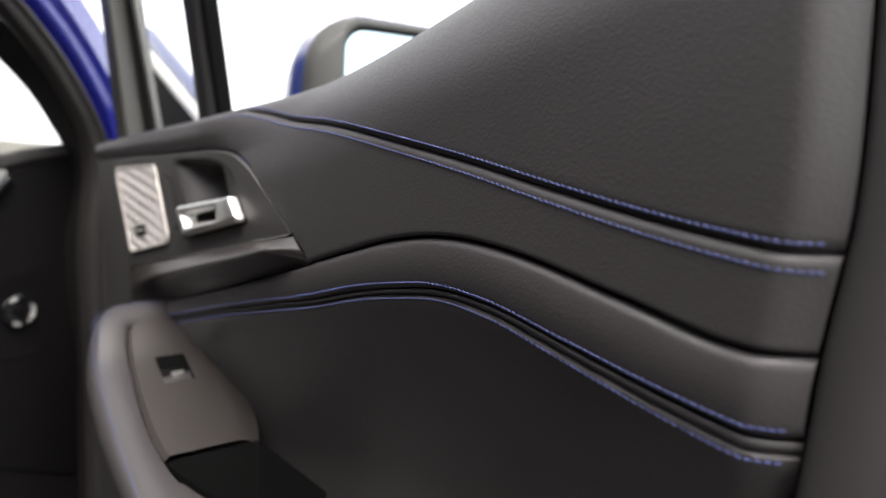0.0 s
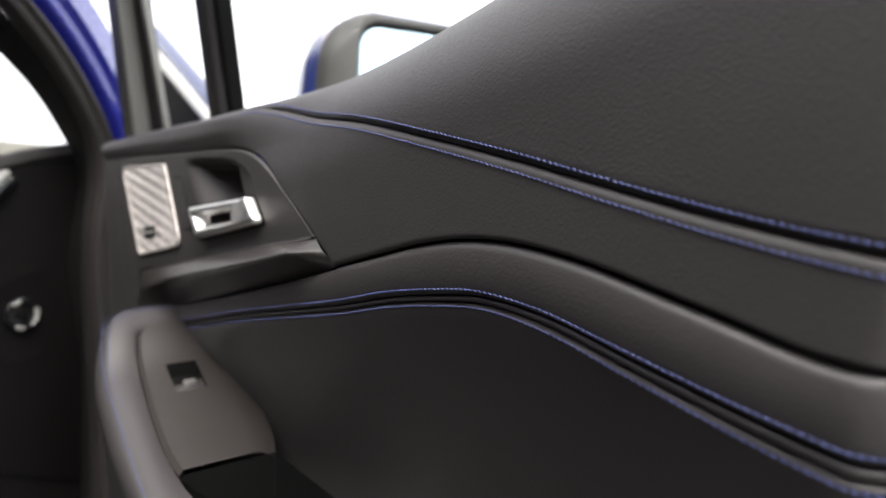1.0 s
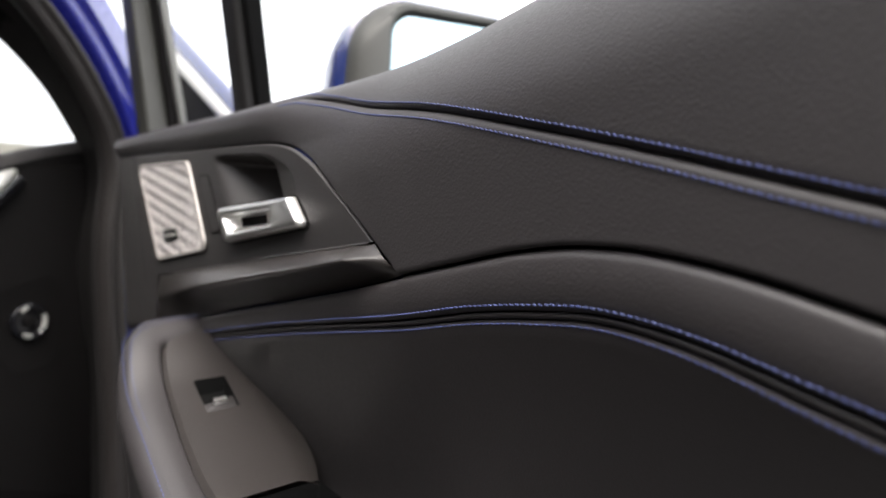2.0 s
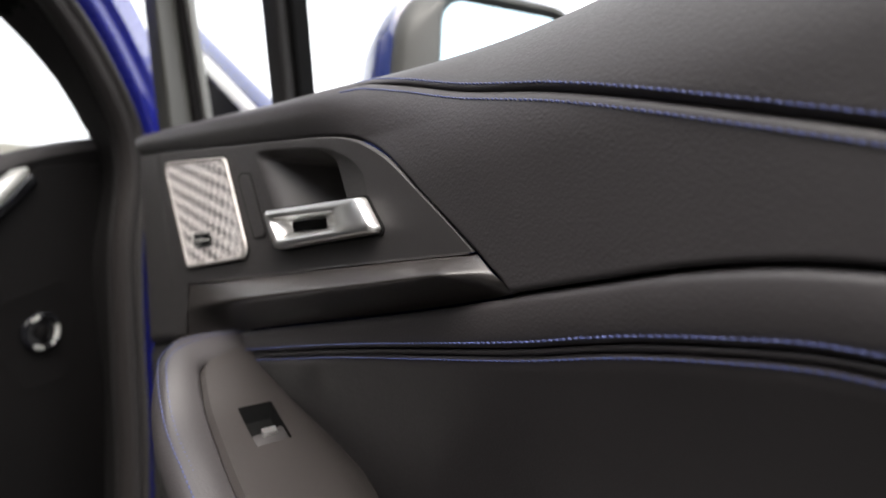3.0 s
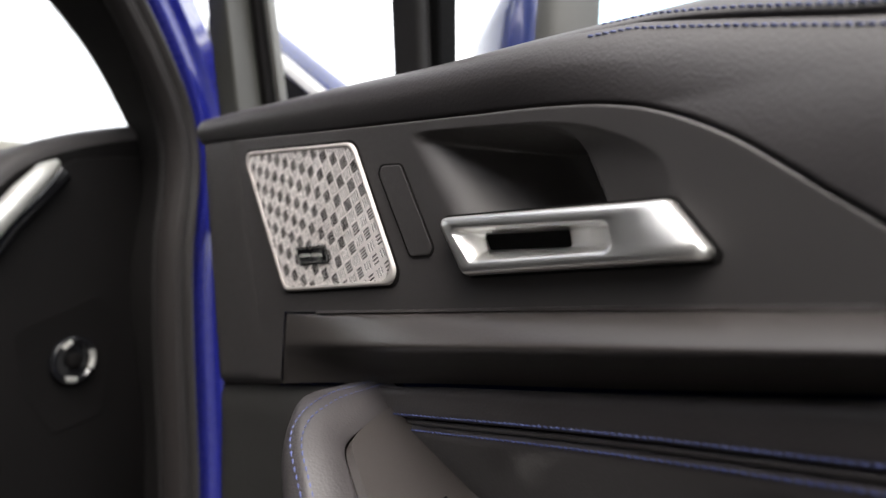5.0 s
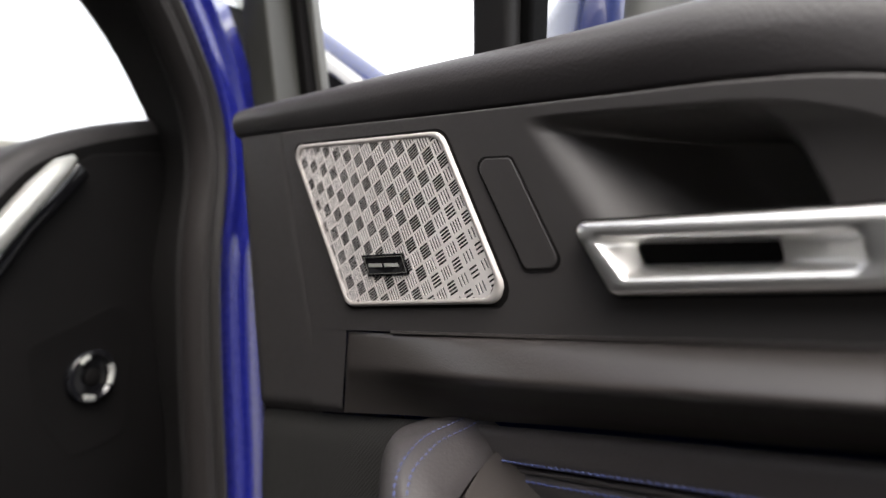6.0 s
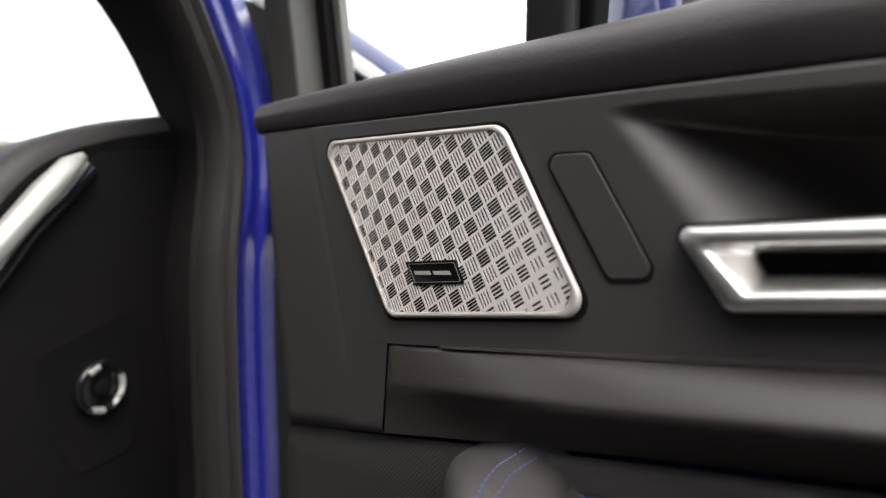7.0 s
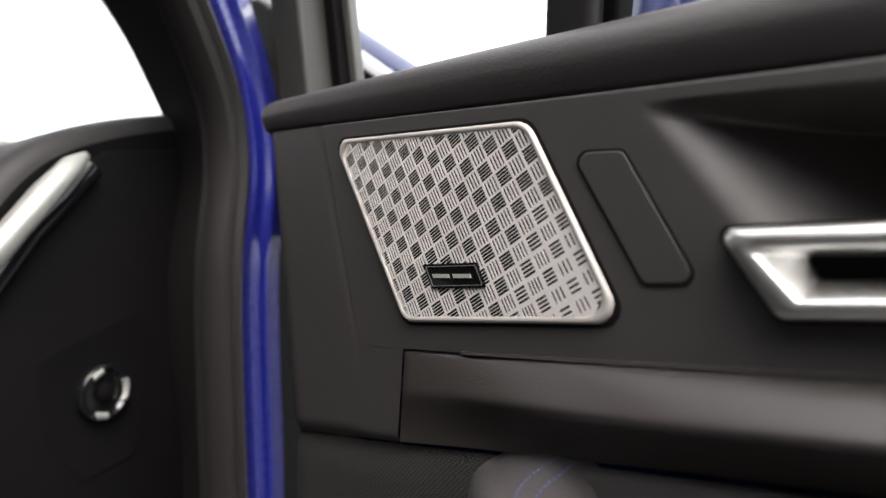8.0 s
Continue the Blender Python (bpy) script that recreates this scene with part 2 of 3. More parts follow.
def face_y(x, z):
    """How deep the upper trim lies: upright, then leaning out to the belt."""
    t = np.clip((z - (BELT(x) - 0.080)) / 0.080, 0, 1)
    lean = 0.040 * t ** 2.4
    r = np.clip((z - CARRIER_TOP(np.minimum(x, -0.45))) / (BELT(x) - CARRIER_TOP(np.minimum(x, -0.45))), 0, 1)
    rail = 0.005 * np.clip(1 - r / 0.45, 0, 1) ** 1.5 + 0.020 * r ** 6
    k = np.clip((x + 0.52) / 0.17, 0, 1)
    k = k * k * (3 - 2 * k)
    return FACE + lean * k + rail * (1 - k)


def roll(v, width, depth):
    """A rounded edge: how far the skin turns in, v metres from the edge."""
    t = np.clip(1 - v / width, 0, 1)
    return depth * (1 - np.sqrt(np.clip(1 - t * t, 0, 1)))


def turn_in(v):
    """The sloping turn of the skin towards the rear edge."""
    return 0.0120 * np.clip(1 - v / 0.0140, 0, 1) ** 1.25


def panel(low, high, x0, x1, nx, nz, y_of, roll_low=0.004, roll_high=0.004, bulge=0.0, over=None, wrap=True):
    """A padded skin between two lines, its edges turned in; over: extra points beyond the upper edge."""
    us = np.linspace(0, 1, nx)
    vs = np.linspace(0, 1, nz)
    vs = 0.5 - 0.5 * np.cos(vs * math.pi)
    P = np.zeros((nx, nz + (len(over) if over else 0), 3))
    for i, u in enumerate(us):
        for j, v in enumerate(vs):
            x = x0 + (x1 - x0) * u
            zl, zh = float(low(x)), float(high(x))
            z = zl + (zh - zl) * v
            if wrap:
                x = x0 + (rear_edge(z) - x0) * u
                zl, zh = float(low(x)), float(high(x))
                z = zl + (zh - zl) * v
            y = float(y_of(x, z)) - bulge * math.sin(math.pi * v) ** 0.8 * min(1, (zh - zl) / 0.03)
            y += roll(z - zl, 0.0042, roll_low) + roll(zh - z, 0.0042, roll_high)
            if wrap:
                y += float(turn_in(rear_edge(z) - x))
            P[i, j] = (x, y, z)
        if over:
            for j, (dy, dz) in enumerate(over):
                P[i, nz + j] = P[i, nz - 1] + np.array((0, dy, dz))
    return P


OVER = [(0.004, 0.0022), (0.010, 0.0034), (0.018, 0.0034), (0.028, 0.001), (0.034, -0.006), (0.036, -0.03)]

car = thing("car", "blue car with its leather-trimmed front door standing open", "car", at=(-0.98, 0.178, 0.0))
door = car

# padded skins above and below the stitched seam; the seam fades out on the belt towards the hinge


def seam_line(x):
    return np.minimum(SEAM(x), BELT(x) - 0.0060)


def seam_fade(x):
    return step((float(x) + 0.50) / 0.08)


def step(t):
    t = min(1.0, max(0.0, t))
    return t * t * (3 - 2 * t)


def mid_low(x):
    x = np.asarray(x)
    return np.where(x < -0.3270, CARRIER_TOP(x) + 0.0001, FOLD(x) + 0.0006)


FRONT = -0.884
xs = np.concatenate([np.linspace(0, 0.46, 90), np.linspace(0.46, 1, 150)[1:]])


def upper_point(u, v, below):
    x = FRONT + (-0.03 - FRONT) * u
    for _ in range(2):
        lo, hi = (float(mid_low(x)), float(seam_line(x))) if below else (float(seam_line(x)), float(BELT(x)))
        z = lo + (hi - lo) * v
        x = FRONT + (float(rear_edge(z)) - FRONT) * u
    y = float(face_y(x, z)) + float(turn_in(rear_edge(z) - x)) + float(roll(x - FRONT, 0.016, 0.016))
    if below:
        y += float(roll(z - lo, 0.0022, 0.0032)) + 0.9 * seam_fade(x) * float(roll(hi - z, 0.0050, 0.0042))
    else:
        y += seam_fade(x) * float(roll(z - lo, 0.0040, 0.0048))
    return (x, y, z)


cosine = [0.5 - 0.5 * math.cos(math.pi * j / 33) for j in range(34)]
part("middle_panel", grid(np.array([[upper_point(u, v, True) for v in cosine] for u in xs])), LEATHER, door, "black leather middle panel between seam and fold")
UP = np.array([[upper_point(u, v, False) for v in cosine] for u in xs])
UP = np.concatenate([UP] + [UP[:, -1:] + np.array((0, dy, dz)) for dy, dz in OVER], axis=1)
part("upper_panel", grid(UP), LEATHER, door, "black leather upper panel and belt rail")
# dark ground behind the seams
part("seam_backing", grid(np.array([[(x, FACE + 0.010 + 0.02 * max(0, (z - 0.95) / 0.07), z) for z in (float(SEAM(x)) - 0.012, float(SEAM(x)) + 0.003)] for x in np.linspace(-0.37, -0.045, 60)])), DARK, door)


# bolster between fold and piping
def bolster_high(x):
    x = np.asarray(x)
    return np.where(x < -0.3270, SPEAR_LOW(x), FOLD(x)) - 0.0006


def bolster_low(x):
    return PIPE(x) - 0.0025 * spread(x)


def bolster_y(x, z):
    return FACE + 0.001


part("bolster", grid(panel(bolster_low, bolster_high, -0.63, -0.04, 150, 24, bolster_y, 0.004, 0.004, bulge=0.0022)), LEATHER, door, "padded black leather bolster with rounded edge")
# narrow welt between the two stitched rows
part("welt", grid(panel(lambda x: PIPE(x) - 0.0072 * spread(x), lambda x: PIPE(x) - 0.0034 * spread(x), -0.62, -0.04, 150, 9, lambda x, z: FACE + 0.0022, 0.002, 0.002, bulge=0.0016)), LEATHER, door)


def lower_y(x, z):
    t = np.clip((PIPE(x) - 0.008 - z) / 0.12, 0, 1)
    return FACE + 0.0015 + 0.042 * t * (1.35 - 0.35 * t)


part("lower_panel", grid(panel(lambda x: 0.55 + 0 * np.asarray(x), lambda x: PIPE(x) - 0.0076 * spread(x), -0.64, -0.05, 110, 40, lower_y, 0.0, 0.006)), LEATHER, door, "black leather lower door panel with fine grain")
part("lower_backing", grid(np.array([[(x, FACE + 0.014, float(PIPE(x)) + dz) for dz in (-0.018, 0.004)] for x in np.linspace(-0.62, -0.055, 50)])), DARK, door)
part("fold_backing", grid(np.array([[(x, FACE + 0.012, float(FOLD(x)) + dz) for dz in (-0.010, 0.010)] for x in np.linspace(-0.335, -0.05, 50)])), DARK, door)


def seam_row(fn, dz, x0, x1, y_of, n=90):
    pts = []
    for x in np.linspace(x0, x1, n):
        z = float(fn(x)) + (dz if not isinstance(dz, tuple) else dz[0] + (dz[1] - dz[0]) * (x - x0) / (x1 - x0))
        x2 = min(x, float(rear_edge(z)) - 0.0012)
        y = float(y_of(x2, z)) + float(turn_in(rear_edge(z) - x2))
        pts.append((x2, y, z))
    return pts


tagged(part("stitching", stitches(seam_row(seam_line, (0.0042, 0.0030), -0.475, -0.034, lambda x, z: face_y(x, z) - 0.0001), 0.0031, 0.0026, 0.00050, (0, -1, 0.1)), THREAD, door, "blue thread stitching"))
part("stitching", stitches(seam_row(seam_line, (-0.0040, -0.0058), -0.475, -0.036, lambda x, z: face_y(x, z) - 0.0001), 0.0031, 0.0026, 0.00050, (0, -1, 0.1)), THREAD, door, "blue thread stitching")
part("stitching", stitches(seam_row(PIPE, 0.0012, -0.60, -0.044, lambda x, z: FACE - 0.0012), 0.0031, 0.0026, 0.00050, (0, -1, -0.1)), THREAD, door, "blue thread stitching")
part("stitching", stitches(seam_row(lambda x: PIPE(x) - 0.0104 * spread(x), 0.0, -0.58, -0.046, lambda x, z: FACE + 0.0022), 0.0031, 0.0026, 0.00050, (0, -1, 0.1)), THREAD, door, "blue thread stitching")

# ---------------------------------------------------------------- carrier with the pull bowl
SPEAR_TOP = smooth_line([(-0.80, 0.8735), (-0.709, 0.880), (-0.60, 0.889), (-0.462, 0.901), (-0.35, 0.9095)])


def bowl_depth(x, z):
    """The depth of the finger bowl behind the handle: a soft slanted front side, a crisp rear side."""
    top = 0.9872 - (x + 0.578) * 0.105
    left = -0.572 + (0.976 - z) * 0.74
    right = -0.4633 - (z - 0.944) * 0.45 - max(0, z - 0.962) ** 2 * 30
    rim = -0.434 - (z - 0.942) * 0.25 - max(0, z - 0.952) ** 2 * 60
    side = step((x - left) / 0.062)
    bevel = min(1.0, max(0.0, (rim - x) / max(0.004, rim - right)))
    wall = step((right - x) / 0.009)
    under = step((top - z) / 0.008)
    over = step((z - 0.9165) / 0.006)
    return (0.0065 * bevel + 0.042 * wall) * side * under * over


nx, nz = 400, 120
C = np.zeros((nx, nz, 3))
for i in range(nx):
    for j in range(nz):
        u, v = i / (nx - 1), 1 - (1 - j / (nz - 1)) ** 1.25
        xt, xb = -0.790 + 0.440 * u, -0.748 + 0.398 * u
        zb, zt = float(SPEAR_TOP(xb)) + 0.0004, float(CARRIER_TOP(xt)) - 0.0002
        x, z = xb + (xt - xb) * v, zb + (zt - zb) * v
        y = FACE + 0.0005 + bowl_depth(x, z) + float(roll(zt - z, 0.0016, 0.0034))
        C[i, j] = (x, y, z)
carrier = part("handle_carrier", grid(C), SOFT, door, "matte black plastic carrier with a finger bowl", sharp=60)
# front cover ahead of the speaker, and the strip beside the spear
F = np.zeros((16, 40, 3))
for i in range(16):
    for j in range(40):
        u, v = i / 15, j / 39
        z = 0.812 + (1.0165 - 0.812) * v
        xl, xr = -0.8300 - (z - 0.806) * 0.191, -0.727 - (z - 0.822) * 0.333
        x = xl + (xr - xl) * u
        zlow = float(SPEAR_LOW(x))
        zhigh = float(CARRIER_TOP(x)) - 0.0008
        z2 = zlow + (zhigh - zlow) * v
        y = FACE + 0.001 + float(roll(x - xl, 0.02, 0.014)) + float(roll(xr - x, 0.003, 0.002)) + float(roll(z2 - zlow, 0.006, 0.004))
        F[i, j] = (x, y, z2)
part("front_cover", grid(F), SOFT, door, "matte dark plastic cover at the hinge end")
S = np.zeros((10, 24, 3))
for i in range(10):
    for j in range(24):
        u, v = i / 9, j / 23
        top = (-0.7485 + 0.0395 * u, float(SPEAR_TOP(-0.7485 + 0.0395 * u)) + 0.0022)
        bot = (-0.7480 + 0.0345 * u, float(SPEAR_LOW(-0.7480 + 0.0345 * u)))
        x, z = bot[0] + (top[0] - bot[0]) * v, bot[1] + (top[1] - bot[1]) * v
        S[i, j] = (x, FACE + 0.0007 + float(roll(z - bot[1], 0.006, 0.004)), z)
part("carrier_foot", grid(S), SOFT, door)

# spear-shaped trim under the carrier
nx, nz = 110, 40
prof = [(0.0, 0.0), (0.03, 0.0045), (0.08, 0.0074), (0.16, 0.0108), (0.26, 0.0142), (0.34, 0.0166), (0.40, 0.0180), (0.44, 0.0181), (0.49, 0.0164), (0.60, 0.0102), (0.75, 0.0026), (0.90, -0.0030), (1.0, -0.0052)]
pf = smooth_line(prof)
G = np.zeros((nx, nz, 3))
for i in range(nx):
    u = i / (nx - 1)
    u = 1 - (1 - u) ** 1.15
    for j in range(nz):
        v = j / (nz - 1)
        xt, xb = -0.709 + 0.3605 * u, -0.713 + 0.3865 * u
        zt, zb = float(SPEAR_TOP(xt)) - 0.0005, float(SPEAR_LOW(xb)) + 0.0008
        x, z = xt + (xb - xt) * v, zt + (zb - zt) * v
        end = min(1.0, (1 - u) / 0.042) * math.sqrt(max(0.0, 1 - max(0.0, 1 - u / 0.02) ** 2))
        G[i, j] = (x, FACE + 0.002 - float(pf(v)) * (0.12 + 0.88 * end) * (0.16 + 0.84 * step(min(1, u / 0.42))), z)
part("spear_trim", grid(G), SATIN, door, "satin black spear-shaped decor trim", sharp=50)
LS = np.zeros((60, 4, 3))
for i in range(60):
    x = -0.666 + 0.314 * i / 59
    for j, (dy, dz) in enumerate(((0.006, 0.0012), (-0.0004, 0.0009), (-0.0008, -0.0004), (0.006, -0.0012))):
        LS[i, j] = (x, FACE + dy, float(SPEAR_TOP(x)) + dz)
part("light_strip", grid(LS), SATIN, door)

# ---------------------------------------------------------------- speaker grille
Q = [(-0.7735, 0.9996), (-0.6265, 0.9880), (-0.5812, 0.9052), (-0.7060, 0.8948)]
RAD = [0.006, 0.013, 0.008, 0.010]
RIM = material("satin_rim", (0.44, 0.41, 0.39), 0.6, metal=0.45, tone=0.03)
grille = part("speaker_grille", loops([lift(rounded(Q, RAD), FACE + 0.001), lift(rounded(Q, RAD), 0.1943), lift(rounded(inset(Q, 0.0006), RAD), 0.1932), lift(rounded(inset(Q, 0.0012), RAD), 0.1929), lift(rounded(inset(Q, 0.0022), RAD), 0.1930), lift(rounded(inset(Q, 0.0027), RAD), 0.1934), lift(rounded(inset(Q, 0.0029), RAD), 0.1953)], False), RIM, door, "brushed steel speaker grille with basket-weave slots")
part("grille_gap", loops([lift(rounded(inset(Q, -0.0016), RAD), 0.1960), lift(rounded(inset(Q, -0.0016), RAD), 0.1951), lift(rounded(inset(Q, 0.001), RAD), 0.1950)], False), DARK, grille)
# shallow sheet, coloured near-black so the slots read as deep shade
part("grille_backing", loops([lift(rounded(inset(Q, 0.003), RAD), 0.1954), lift(rounded(inset(Q, 0.003), RAD), 0.19505)], True), PITCH, grille)
bm = bmesh.new()
CELL, ANG = 0.00835, radians(29.5)
E1 = Vector((math.cos(ANG), math.sin(ANG))) * CELL
E2 = Vector((math.sin(ANG), -math.cos(ANG))) * CELL
ORG = Vector((-0.6665, 0.9545))


def bar(a0, a1, b0, b1, o, ea, eb):
    pts = [o + ea * a + eb * b for a, b in ((a0, b0), (a1, b0), (a1, b1), (a0, b1))]
    bm.faces.new([bm.verts.new((p.x, 0.1936, p.y)) for p in pts])


for i in range(-14, 15):
    for j in range(-14, 15):
        o = ORG + E1 * i + E2 * j
        c = o + E1 * 0.5 + E2 * 0.5
        if not (-0.80 < c.x < -0.56 and 0.87 < c.y < 1.02):
            continue
        ea, eb = (E1, E2) if (i + j) % 2 else (E2, E1)
        fade = min(1.0, max(0.0, (c.x + 0.645) / 0.05 + (0.93 - c.y) / 0.12))
        n = (5 if (i + j) % 2 else 4) if fade < 0.35 else (4 if fade < 0.75 else 3)
        m = 0.06 + 0.13 * fade
        w = (0.148 if (i + j) % 2 else 0.112) - (0.024 if (i + j) % 2 else 0.008) * fade
        bar(0, m, 0, 1, o, ea, eb)
        bar(1 - m, 1, 0, 1, o, ea, eb)
        mid = [(k + 0.5) / n * (0.90 - 0.1 * fade) + 0.05 + 0.05 * fade for k in range(n)]
        lo = 0.0
        for k in mid:
            bar(m, 1 - m, lo, k - w / 2, o, ea, eb)
            lo = k + w / 2
        bar(m, 1 - m, lo, 1, o, ea, eb)
QI = rounded(inset(Q, 0.0027), RAD, 4)
for i in range(len(QI)):
    a, b = QI[i - 1], QI[i]
    nrm = Vector((b.y - a.y, 0, a.x - b.x))
    if nrm.dot(Vector((-0.67 - a.x, 0, 0.95 - a.y))) > 0:
        nrm = -nrm
    bmesh.ops.bisect_plane(bm, geom=bm.verts[:] + bm.edges[:] + bm.faces[:], plane_co=(a.x, 0.19, a.y), plane_no=nrm, clear_outer=True)
ext = bmesh.ops.extrude_face_region(bm, geom=bm.faces[:])
bmesh.ops.translate(bm, verts=[v for v in ext["geom"] if isinstance(v, bmesh.types.BMVert)], vec=(0, 0.0003, 0))
part("slotted_plate", bm, GRILLE, grille, "perforated steel plate in a basket weave", smooth=False)
BQ = [(-0.6912, 0.9254), (-0.6545, 0.9270), (-0.6485, 0.9155), (-0.6842, 0.9134)]
badge = part("badge", loops([lift(rounded(BQ, 0.0006, 4), 0.1940), lift(rounded(BQ, 0.0006, 4), 0.1931), lift(rounded(inset(BQ, 0.0008), 0.0006, 4), 0.1929), lift(rounded(inset(BQ, 0.0014), 0.0005, 4), 0.1931)], True), GLOSS, grille, "small black badge with a silver line of unread writing")
part("badge_rim", loops([lift(rounded(inset(BQ, 0.0012), 0.0005, 4), 0.1932), lift(rounded(inset(BQ, 0.0012), 0.0005, 4), 0.19285), lift(rounded(inset(BQ, 0.0015), 0.0005, 4), 0.19285), lift(rounded(inset(BQ, 0.0015), 0.0005, 4), 0.1932)], False), STRIP, grille)
bx, bz = Vector((0.0365, 0.0012)).normalized(), Vector((0.0070, -0.0124)).normalized()
mid = Vector((-0.6708, 0.9203))
bm = bmesh.new()
for a0, a1 in ((-0.0128, -0.0012), (0.0012, 0.0128)):
    c = [mid + bx * a + bz * b for a, b in ((a0, -0.0009), (a1, -0.0009), (a1, 0.0012), (a0, 0.0012))]
    f = bm.faces.new([bm.verts.new((p.x, 0.1931, p.y)) for p in c])
ext = bmesh.ops.extrude_face_region(bm, geom=bm.faces[:])
bmesh.ops.translate(bm, verts=[v for v in ext["geom"] if isinstance(v, bmesh.types.BMVert)], vec=(0, -0.0003, 0))
part("badge_bar", bm, SILVER, grille, smooth=False)

# ---------------------------------------------------------------- slot cover, handle
SQ = [(-0.6050, 0.9715), (-0.5830, 0.9698), (-0.5552, 0.9215), (-0.5745, 0.9203)]
cover = part("blind_cover", loops([lift(rounded(SQ, 0.004), 0.1956), lift(rounded(SQ, 0.004), 0.1950), lift(rounded(inset(SQ, 0.0006), 0.004), 0.1947)], True), SOFT, door, sharp=12)
part("cover_gap", loops([lift(rounded(inset(SQ, -0.0009), 0.0045), 0.1960), lift(rounded(inset(SQ, -0.0009), 0.0045), 0.19495), lift(rounded(inset(SQ, 0.0001), 0.0042), 0.19495)], False), DARK, door)

HQ = [(-0.5485, 0.9395), (-0.4335, 0.9415), (-0.4165, 0.9205), (-0.5300, 0.9115)]
HI = [(-0.5370, 0.9335), (-0.4558, 0.9345), (-0.4530, 0.9232), (-0.5240, 0.9182)]
HJ = [(-0.5250, 0.9312), (-0.4765, 0.9322), (-0.4750, 0.9248), (-0.5210, 0.9234)]
hr, hi = [0.003, 0.004, 0.003, 0.004], [0.002, 0.003, 0.004, 0.003]
handle = part("door_handle", loops([lift(rounded(inset(HQ, 0.002), hr), 0.204), lift(rounded(HQ, hr), 0.1965), lift(rounded(HQ, hr), 0.1915), lift(rounded(inset(HQ, 0.0006), hr), 0.1885), lift(rounded(inset(HQ, 0.0018), hr), 0.1868), lift(rounded(inset(HI, -0.0012), hi), 0.1866), lift(rounded(HI, hi), 0.1874), lift(rounded(inset(HI, 0.0006), hi), 0.189), lift(rounded(HJ, 0.0015), 0.1955), lift(rounded(inset(HJ, 0.0003), 0.0015), 0.1985)], False), CHROME, door, "satin chrome door pull handle", sharp=55)
# added dark plate stands in for the shaded bowl behind the handle hole
part("handle_inner", loops([lift(rounded(inset(HJ, -0.001), 0.0015), 0.2005), lift(rounded(inset(HJ, -0.001), 0.0015), 0.1982)], True), DARK, handle)
part("handle_base", loops([lift(rounded(inset(HQ, -0.0012), hr), 0.1965), lift(rounded(inset(HQ, -0.0012), hr), 0.1946), lift(rounded(inset(HQ, 0.003), hr), 0.1946)], False), DARK, handle)

# ---------------------------------------------------------------- armrest
TOP = smooth_line([(-0.66, 0.834), (-0.63, 0.8425), (-0.605, 0.8445), (-0.58, 0.831), (-0.545, 0.803), (-0.51, 0.785), (-0.434, 0.750), (-0.35, 0.718), (-0.25, 0.70)])
N = 70
outer = path([(-0.646, 0.208), (-0.641, 0.190), (-0.624, 0.168), (-0.604, 0.1500), (-0.5865, 0.1380), (-0.565, 0.1300), (-0.543, 0.1255), (-0.50, 0.1225), (-0.44, 0.120), (-0.39, 0.1185), (-0.33, 0.120)], N)
inner = path([(-0.594, 0.210), (-0.590, 0.190), (-0.585, 0.172), (-0.578, 0.157), (-0.562, 0.1515), (-0.530, 0.1465), (-0.495, 0.142), (-0.45, 0.1395), (-0.405, 0.145), (-0.372, 0.168)], N)
K = 26
A = np.zeros((N, K, 3))
for i in range(N):
    o, q = Vector(outer[i]), Vector(inner[i])
    outdir = (o - q).normalized()
    rows = []
    for j in range(14):
        v = j / 13
        p = q.lerp(o, v)
        z = float(TOP(p.x)) + 0.0018 * math.sin(math.pi * v) - (0.0025 if j == 0 else 0.0)
        rows.append((p.x, p.y, z))
    R = 0.014
    zt = rows[-1][2]
    for j in range(1, 8):
        a = j / 7 * math.pi / 2
        rows.append((o.x + outdir.x * R * 0.75 * math.sin(a), o.y + outdir.y * R * 0.75 * math.sin(a), zt - R * (1 - math.cos(a))))
    for j, dz in enumerate((0.02, 0.05, 0.10, 0.17, 0.25)):
        k = 0.75 * R - 0.004 * (j + 1)
        rows.append((o.x + outdir.x * k, o.y + outdir.y * k, zt - R - dz))
    A[i] = rows
armrest = part("armrest", grid(A), LEATHER, door, "black leather armrest with blue double stitching")
for row in ([(-0.619, 0.204), (-0.6158, 0.192), (-0.6108, 0.168), (-0.6045, 0.1525), (-0.5985, 0.1415), (-0.588, 0.130), (-0.572, 0.1245), (-0.548, 0.1205), (-0.50, 0.118), (-0.44, 0.115), (-0.39, 0.1135)],
            [(-0.6105, 0.204), (-0.6078, 0.192), (-0.6040, 0.168), (-0.6000, 0.1565), (-0.5955, 0.1455), (-0.5855, 0.1345), (-0.570, 0.1295), (-0.547, 0.1258), (-0.50, 0.1235), (-0.44, 0.1215), (-0.39, 0.120)]):
    pts = [(p[0] + 0.003, p[1] + 0.0015, float(TOP(p[0] + 0.003)) + 0.0016 - 0.0016 * step((p[0] + 0.60) / 0.04)) for p in path(row, 80)]
    part("stitching", stitches(pts, 0.0040, 0.0025, 0.00042, (0, -0.4, 1)), THREAD, armrest, "blue thread stitching")

